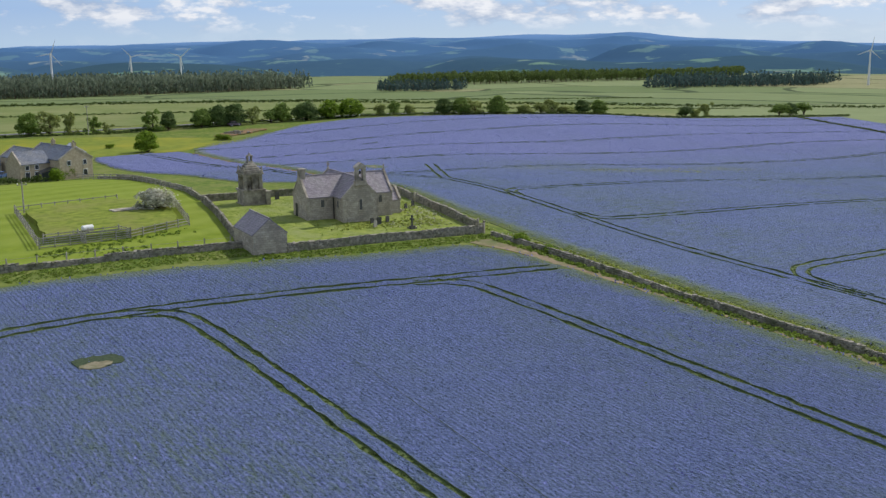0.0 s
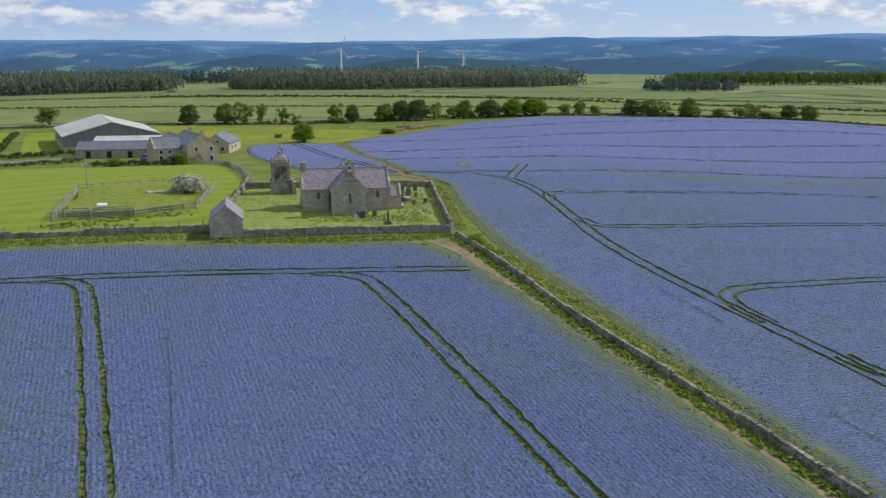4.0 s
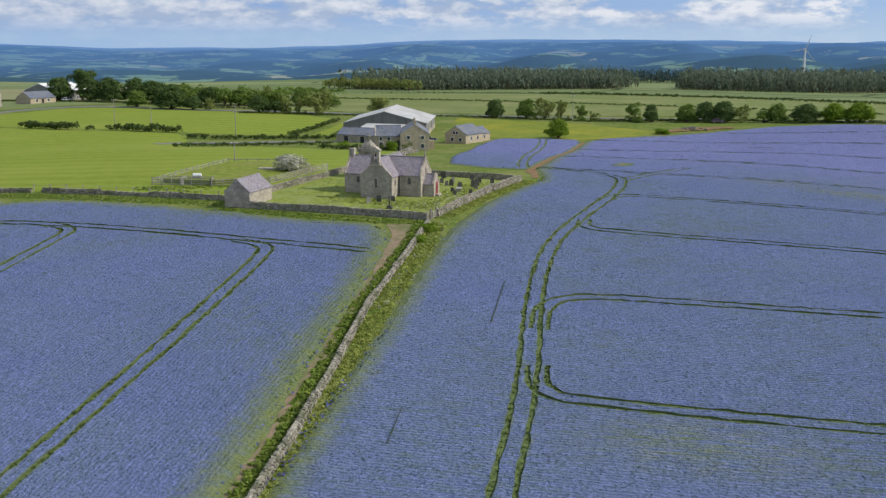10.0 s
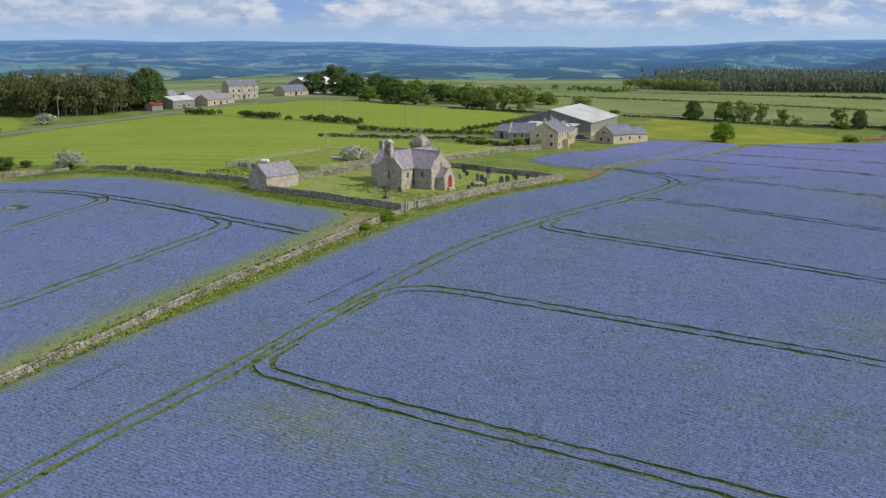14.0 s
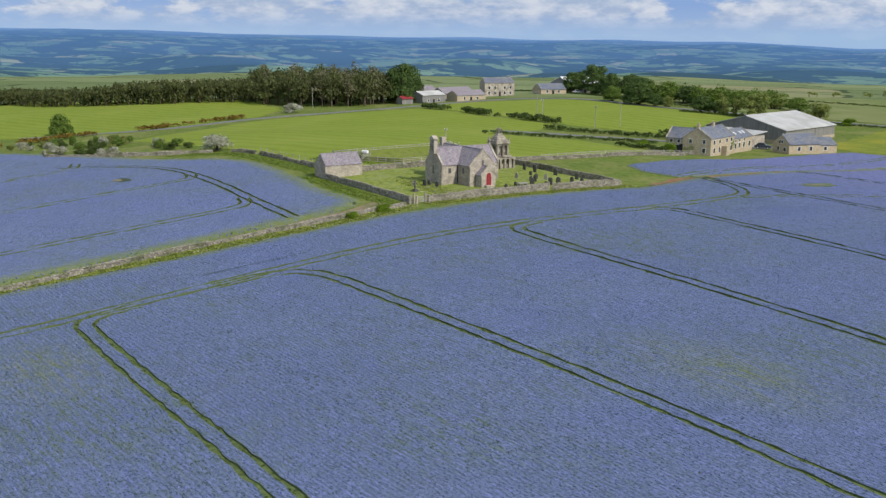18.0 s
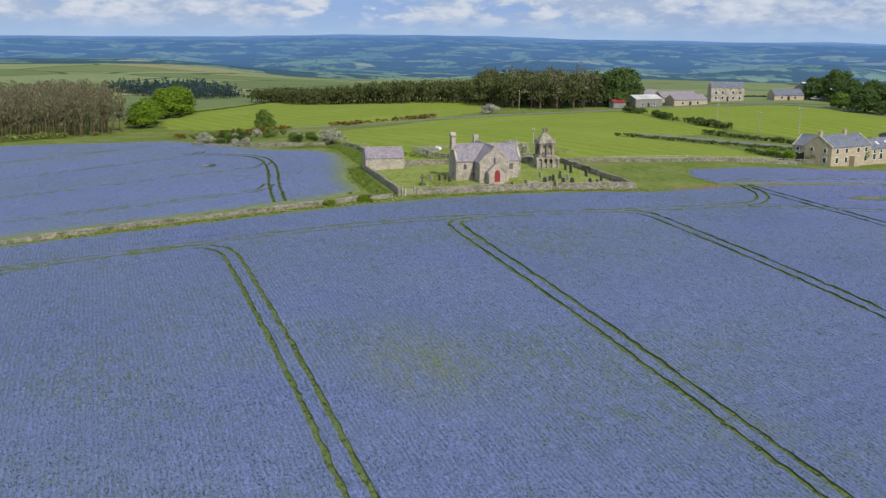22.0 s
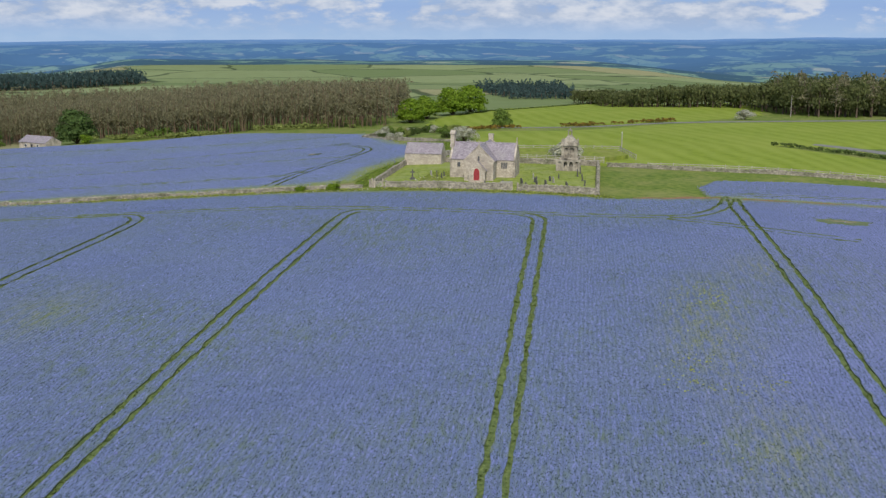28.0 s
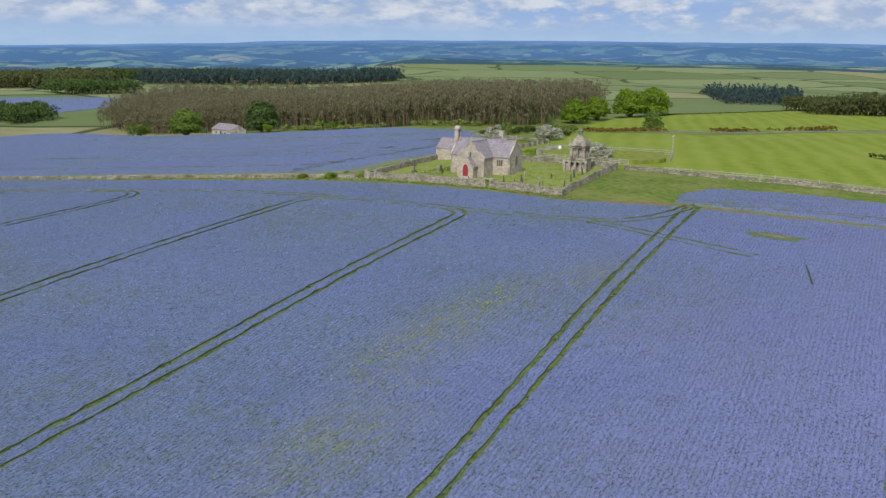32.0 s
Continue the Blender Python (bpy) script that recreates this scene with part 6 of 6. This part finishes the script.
for name, label, x, y, rz, half, eave, ridge, length, wall, roof in (
        ("farm_shed", "grey corrugated open-fronted farm shed", -223.5, 125, 100, 4.2, 3.6, 5.0, 13, M_CLAD, M_SHEET),
        ("farm_shed", "old stone farm building with a brown roof", -232, 141, 98, 4.0, 3.4, 5.6, 18, M_STONE, M_SLATE),
        ("farm_shed", "old stone farm building with slate roof", -222, 142, 96, 3.6, 2.8, 4.6, 16, M_HOUSE, M_SLATE),
        ("farm_shed", "brown-roofed farm barn behind the yard", -242, 126, 96, 5.0, 4.2, 6.4, 20, M_STONE, M_SLATE),
        ("bungalow", "low stone bungalow with hipped grey slate roof", -229, 193, 80, 4.2, 2.5, 4.8, 13, M_HOUSE, M_SLATE_B),
        ("barn", "white-roofed farm barn behind dark trees", -236, 212, 80, 9, 4.5, 7.4, 18, M_CLAD, M_WHITE),
        ("cottage", "pale stone cottage with slate roof beside the plantation", -169.5, -210, 72, 3.6, 2.8, 4.8, 15, M_STONE_L, M_SLATE),
        ("farm_shed", "low stone shed beside the cottage", -176, -212, 72, 2.6, 2.2, 3.6, 6, M_STONE, M_SLATE_B)):
    b = thing(name, label, "house" if name in ("bungalow", "cottage") else name.replace("farm_", ""), at=(x, y, z_at(x, y) + (0.1 if name == "cottage" else -0.2)), rz=rz)
    gabled(b, "x", half, eave, ridge, 0, length, wall, roof, over=0.3)
    row_windows(b, "-y", -half, 0.9, (length * 0.25, length * 0.7), 1.0, 1.1)
    opening(b, "door", "-y", length * 0.48, -half, 0.0, 1.1, 2.0, M_DARK, M_STONE_L, sub="leaf")
hut = thing("field_hut", "small timber hut with a red roof under the trees", "hut", at=(-222, 116, z_at(-222, 116)), rz=100)
gabled(hut, "x", 1.8, 2.4, 3.2, 0, 6, M_CLAD, M_RED, over=0.4)


# ---- vehicles ----
def car(x, y, rz, paint, label, name="parked_car"):
    m = material("car_paint_" + name + str(int(abs(x))), paint, tuple(min(1, c * 1.15) for c in paint), 1.0, 0.3, 0.0, spec=0.6)
    c = thing(name, label, "car", at=(x, y, z_at(x, y) + 0.12), rz=rz)
    part("body", prism([(-2.1, 0.35), (2.1, 0.35), (2.15, 0.8), (1.2, 0.95), (-1.9, 1.0), (-2.15, 0.75)], "y", -0.85, 0.85), m, c)
    part("cabin", prism([(-1.7, 0.97), (0.9, 0.95), (0.3, 1.5), (-1.3, 1.52)], "y", -0.72, 0.72), M_GLASS, c)
    part("roof", prism([(-1.3, 1.5), (0.32, 1.48), (0.25, 1.56), (-1.2, 1.58)], "y", -0.74, 0.74), m, c)
    for sx in (-1.3, 1.35):
        for sy in (-0.82, 0.82):
            bm = lathe([(0.33, -0.1), (0.33, 0.1)], 12)
            bmesh.ops.transform(bm, matrix=pose(sx, sy, 0.33, 90, 0, 0), verts=bm.verts)
            w = part("wheel", bm, M_DARK, c)
            bm = lathe([(0.18, -0.12), (0.18, 0.12)], 10)
            bmesh.ops.transform(bm, matrix=pose(sx, sy, 0.33, 90, 0, 0), verts=bm.verts)
            part("rim", bm, M_WHITE, w)


car(-31.2, 115.5, 30, (0.03, 0.04, 0.07), "dark blue parked car beside the barn")
car(-37.5, 95.8, 70, (0.05, 0.10, 0.22), "blue parked car in the farmyard")
car(-221, 210, 80, (0.6, 0.6, 0.62), "white parked car near the bungalow")
car(43.5, 197.2, 10, (0.10, 0.06, 0.09), "dark purple parked car under the trees", "parked_car")
for x, y in ((-232, 128), (-230, 134)):
    t = thing("farm_trailer", "red farm machine parked in the yard", "trailer", at=(x, y, z_at(x, y) + 0.15), rz=100)
    part("bed", boxes((-2.2, 2.2, -1.0, 1.0, 0.7, 1.6)), M_RED, t)
    part("drawbar", boxes((2.2, 3.6, -0.08, 0.08, 0.7, 0.85)), M_RED, t)
    for sy in (-1.0, 1.0):
        bm = lathe([(0.5, -0.14), (0.5, 0.14)], 12)
        bmesh.ops.transform(bm, matrix=pose(0, sy, 0.5, 90, 0, 0), verts=bm.verts)
        part("wheel", bm, M_DARK, t)
x, y = -35.9, -0.7
t = thing("water_tank", "white plastic water bowser on the grassy mound", "tank", at=(x, y, z_at(x, y) + 0.8), rz=20)
bm = lathe([(0.26, -0.75), (0.34, -0.68), (0.34, 0.68), (0.26, 0.75)], 14)
bmesh.ops.transform(bm, matrix=pose(0, 0, 0.5, 0, 90, 0), verts=bm.verts)
part("tank", bm, M_WHITE, t)
part("stand", boxes((-0.6, 0.6, -0.5, 0.5, -0.1, 0.28)), M_TIMBER, t)
x, y = -28.3, 12.5
part("trough", boxes((-2.2, 2.2, -1.0, 1.0, -0.2, 0.12)), M_STONE_L, None).matrix_basis = pose(x, y, z_at(x, y) + 0.86, 0, 0, 10)
tagged(bpy.context.scene.objects["trough"], "flat pale concrete slab on the grassy mound", "slab")

# ---- poles and turbines ----
for x, y, h in ((-114, 106.5, 7), (-95.7, 123.6, 8), (-221, 76, 8), (-85, 104, 8), (-41, 22.4, 4.6), (-138, 123, 8), (-4, 190, 9)):
    p = thing("telegraph_pole", "tall weathered timber telegraph pole", "pole", "telegraph poles", at=(x, y, z_at(x, y)))
    part("pole", lathe([(0.13, -0.5), (0.09, h)], 8), M_TIMBER, p)
    part("crossarm", boxes((-0.7, 0.7, -0.05, 0.05, h - 0.5, h - 0.38)), M_TIMBER, p)
    for u in (-0.6, 0.6):
        part("insulator", lathe([(0.05, h - 0.38), (0.06, h - 0.2), (0.02, h - 0.15)], 6, (u, 0)), M_WHITE, p)


def turbine(x, y, hub, blade, rz, spin, base=None):
    z = z_at(x, y) if base is None else base
    t = thing("wind_turbine", "white three-bladed wind turbine beyond the woods", "wind turbine", "wind turbines", at=(x, y, z), rz=rz)
    h = hub - z
    part("tower", lathe([(0.036 * h, -1), (0.02 * h, h)], 12), M_WHITE, t)
    n = part("nacelle", boxes((-0.6, 0.6, -1.6, 1.2, h - 0.5, h + 0.7)), M_WHITE, t)
    part("hub", lathe([(0.8, -0.5), (0.7, 0.3), (0.2, 0.8)], 10), M_WHITE, n).matrix_basis = pose(0, -1.6, h, 90, 0, 0)
    for k in range(3):
        bm = prism([(-0.35, 0.5), (0.45, 0.5), (0.75, blade * 0.2), (0.12, blade), (-0.06, blade)], "y", -0.09, 0.09)
        b = part("blade", bm, M_WHITE, t)
        b.matrix_basis = pose(0, -2.0, h, 0, spin + 120 * k, 0)


turbine(90.2, 958.2, 13.2, 15, 8, 20)
turbine(198.4, 1112, 6.6, 15, 8, 75)
turbine(247.8, 1079, 6.2, 15, 8, 50)
turbine(842, 615, 8, 14, -35, 10)
turbine(906, 623, 4, 13, -35, 70)

# ---- single plants in the crops ----
def crop_plants(name, poly, tracks, count, size, leaf, label, seed, lift=0.22, cluster=None, row=None, style="tuft"):
    rng = np.random.default_rng(seed)
    p = np.array(poly)
    q = np.stack([rng.uniform(p[:, 0].min(), p[:, 0].max(), count * 2), rng.uniform(p[:, 1].min(), p[:, 1].max(), count * 2)], 1)
    if cluster is not None:
        c = np.array(cluster, float)
        k = rng.integers(len(c), size=count)
        q = c[k, :2] + rng.normal(0, 1, (count, 2)) * c[k, 2:4]
    q = q[inside(poly, q[:, 0], q[:, 1])][:count]
    if row is not None:                                   # plants stand in drill rows
        c, s = math.cos(row), math.sin(row)
        u, v = q[:, 0] * c + q[:, 1] * s, q[:, 1] * c - q[:, 0] * s
        v = np.round(v / 0.45) * 0.45 + rng.normal(0, 0.12, len(v))
        q = np.stack([u * c - v * s, u * s + v * c], 1)
    t = np.concatenate(tracks)
    tree_of = KDTree(len(t))
    for k, p in enumerate(t.tolist()):
        tree_of.insert((p[0], p[1], 0.0), k)
    tree_of.balance()
    keep = np.array([tree_of.find((p[0], p[1], 0.0))[2] > 0.75 for p in q.tolist()])
    q = q[keep]
    ob = many(name, q, size * rng.uniform(0.5, 1.3, len(q)), size * rng.uniform(0.7, 1.6, len(q)), [plant(seed * 5 + k, style) for k in range(6)], label, "crop")
    ob.data.materials.append(M_BARK)
    ob.data.materials.append(M_LEAF[leaf])
    ob.location.z = lift


NEAR_E = [(26, -100), (36, -102), (100, -84), (136, -50), (142, 20), (130, 75), (60, 78), (16, 60), (18, 45), (22, 10), (20, -25), (24, -70)]
NEAR_W = [(-62, -90), (-60, -46), (-40, -24), (8, -26), (14, -46), (20, -76), (22, -92), (-10, -104)]
crop_plants("flower_heads", NEAR_E, TRACKS_E, 42000, 0.24, "flower", "violet-blue flower heads standing above the crop", 11, row=radians(4.8), style="sprig")
crop_plants("flower_heads", NEAR_W, TRACKS_W, 16000, 0.24, "flower", "violet-blue flower heads standing above the crop", 12, row=radians(97), style="sprig")
crop_plants("flower_heads", CROP_W, TRACKS_W, 36000, 0.27, "flower", "violet-blue flower heads standing above the crop", 21, row=radians(97), style="sprig")
crop_plants("flower_heads", [(16, 60), (60, 78), (130, 75), (230, 60), (300, 195), (228, 193), (118, 189), (82, 193), (46, 171), (14, 137)], TRACKS_E, 30000, 0.32, "flower", "violet-blue flower heads in the far crop", 22, row=radians(4.8), style="sprig")
crop_plants("flower_heads", CROP_N, TRACKS_N, 2600, 0.28, "flower", "violet-blue flower heads in the small crop", 23, style="sprig")
crop_plants("green_plants", NEAR_E, TRACKS_E, 4000, 0.24, "stem", "scattered green plants among the flowers", 13)
crop_plants("green_plants", NEAR_W, TRACKS_W, 1800, 0.24, "stem", "scattered green plants among the flowers", 14)
crop_plants("green_plants", NEAR_E, TRACKS_E, 3200, 0.22, "grass", "yellow-green weeds in thin patches of the crop", 15, cluster=[(76, 38, 6, 3), (88, 39, 7, 3), (98, 42, 6, 3), (64, 34, 5, 3), (60, -30, 9, 5), (75, -60, 9, 6), (90, -25, 10, 4), (70, 5, 8, 5), (52, -62, 6, 5), (48, 4, 5, 4), (54, -84, 8, 4), (84, 36.5, 5, 1.5), (92, 37, 5, 1.5), (111, 42, 5, 2)])

crop_plants("green_plants", NEAR_E, TRACKS_E, 2000, 0.28, "weed", "yellow charlock among the flowers", 16, cluster=[(76, 37.5, 4, 2), (84, 36.3, 6, 2.4), (91, 37.2, 6, 2.4), (111, 42.6, 4, 2.4), (98, 40, 5, 2.4)])
crop_plants("green_plants", NEAR_E, TRACKS_E, 3000, 0.24, "stem", "thin green edge of the crop along the wall", 17, cluster=[(x + 4.2 + 0.4 * k, y, 0.9 + 0.3 * k, 2.5) for x, y in resample(WALL_LINE, 4) for k in range(3)])
crop_plants("green_plants", NEAR_W, TRACKS_W, 3000, 0.24, "grass", "thin green edge of the crop along the wall", 18, cluster=[(x - 4.4 - 0.5 * k, y, 1.0 + 0.4 * k, 2.5) for x, y in resample(WALL_LINE, 4) for k in range(3)])
crop_plants("green_plants", NEAR_E, TRACKS_E, 1800, 0.24, "grass", "thin green edge of the crop below the churchyard", 19, cluster=[(x + 1.0 * k, y, 0.5 + 0.3 * k, 0.8) for x, y in resample(CROP_E[5:11], 1.5) for k in range(3)])
crop_plants("green_plants", NEAR_W, TRACKS_W, 2200, 0.24, "stem", "thin green edge of the crop below the churchyard", 20, cluster=[(x, y - 0.9 * k, 1.0, 0.4 + 0.3 * k) for x, y in resample(CROP_W[6:13], 1.5) for k in range(4)])


def track_weeds(tracks, poly, count, leaf, label, seed):
    """Grass and weeds that grow in the wheel tracks."""
    rng = np.random.default_rng(seed)
    t = np.concatenate(tracks)
    t = t[inside(poly, t[:, 0], t[:, 1])]
    p = t[rng.integers(len(t), size=count)] + rng.normal(0, 0.23, (count, 2)) + rng.uniform(-0.6, 0.6, (count, 1)) * 0.2
    ob = many("track_weeds", p, rng.uniform(0.12, 0.3, count), rng.uniform(0.2, 0.46, count), [plant(seed * 5 + k, "sprig") for k in range(6)], label, "weeds")
    ob.location.z = 0.22
    ob.data.materials.append(M_BARK)
    ob.data.materials.append(M_LEAF[leaf])


track_weeds(TRACKS_E, CROP_E, 20000, "track", "green weeds growing in the wheel tracks", 31)
track_weeds(TRACKS_W, CROP_W, 9000, "track", "green weeds growing in the wheel tracks", 32)
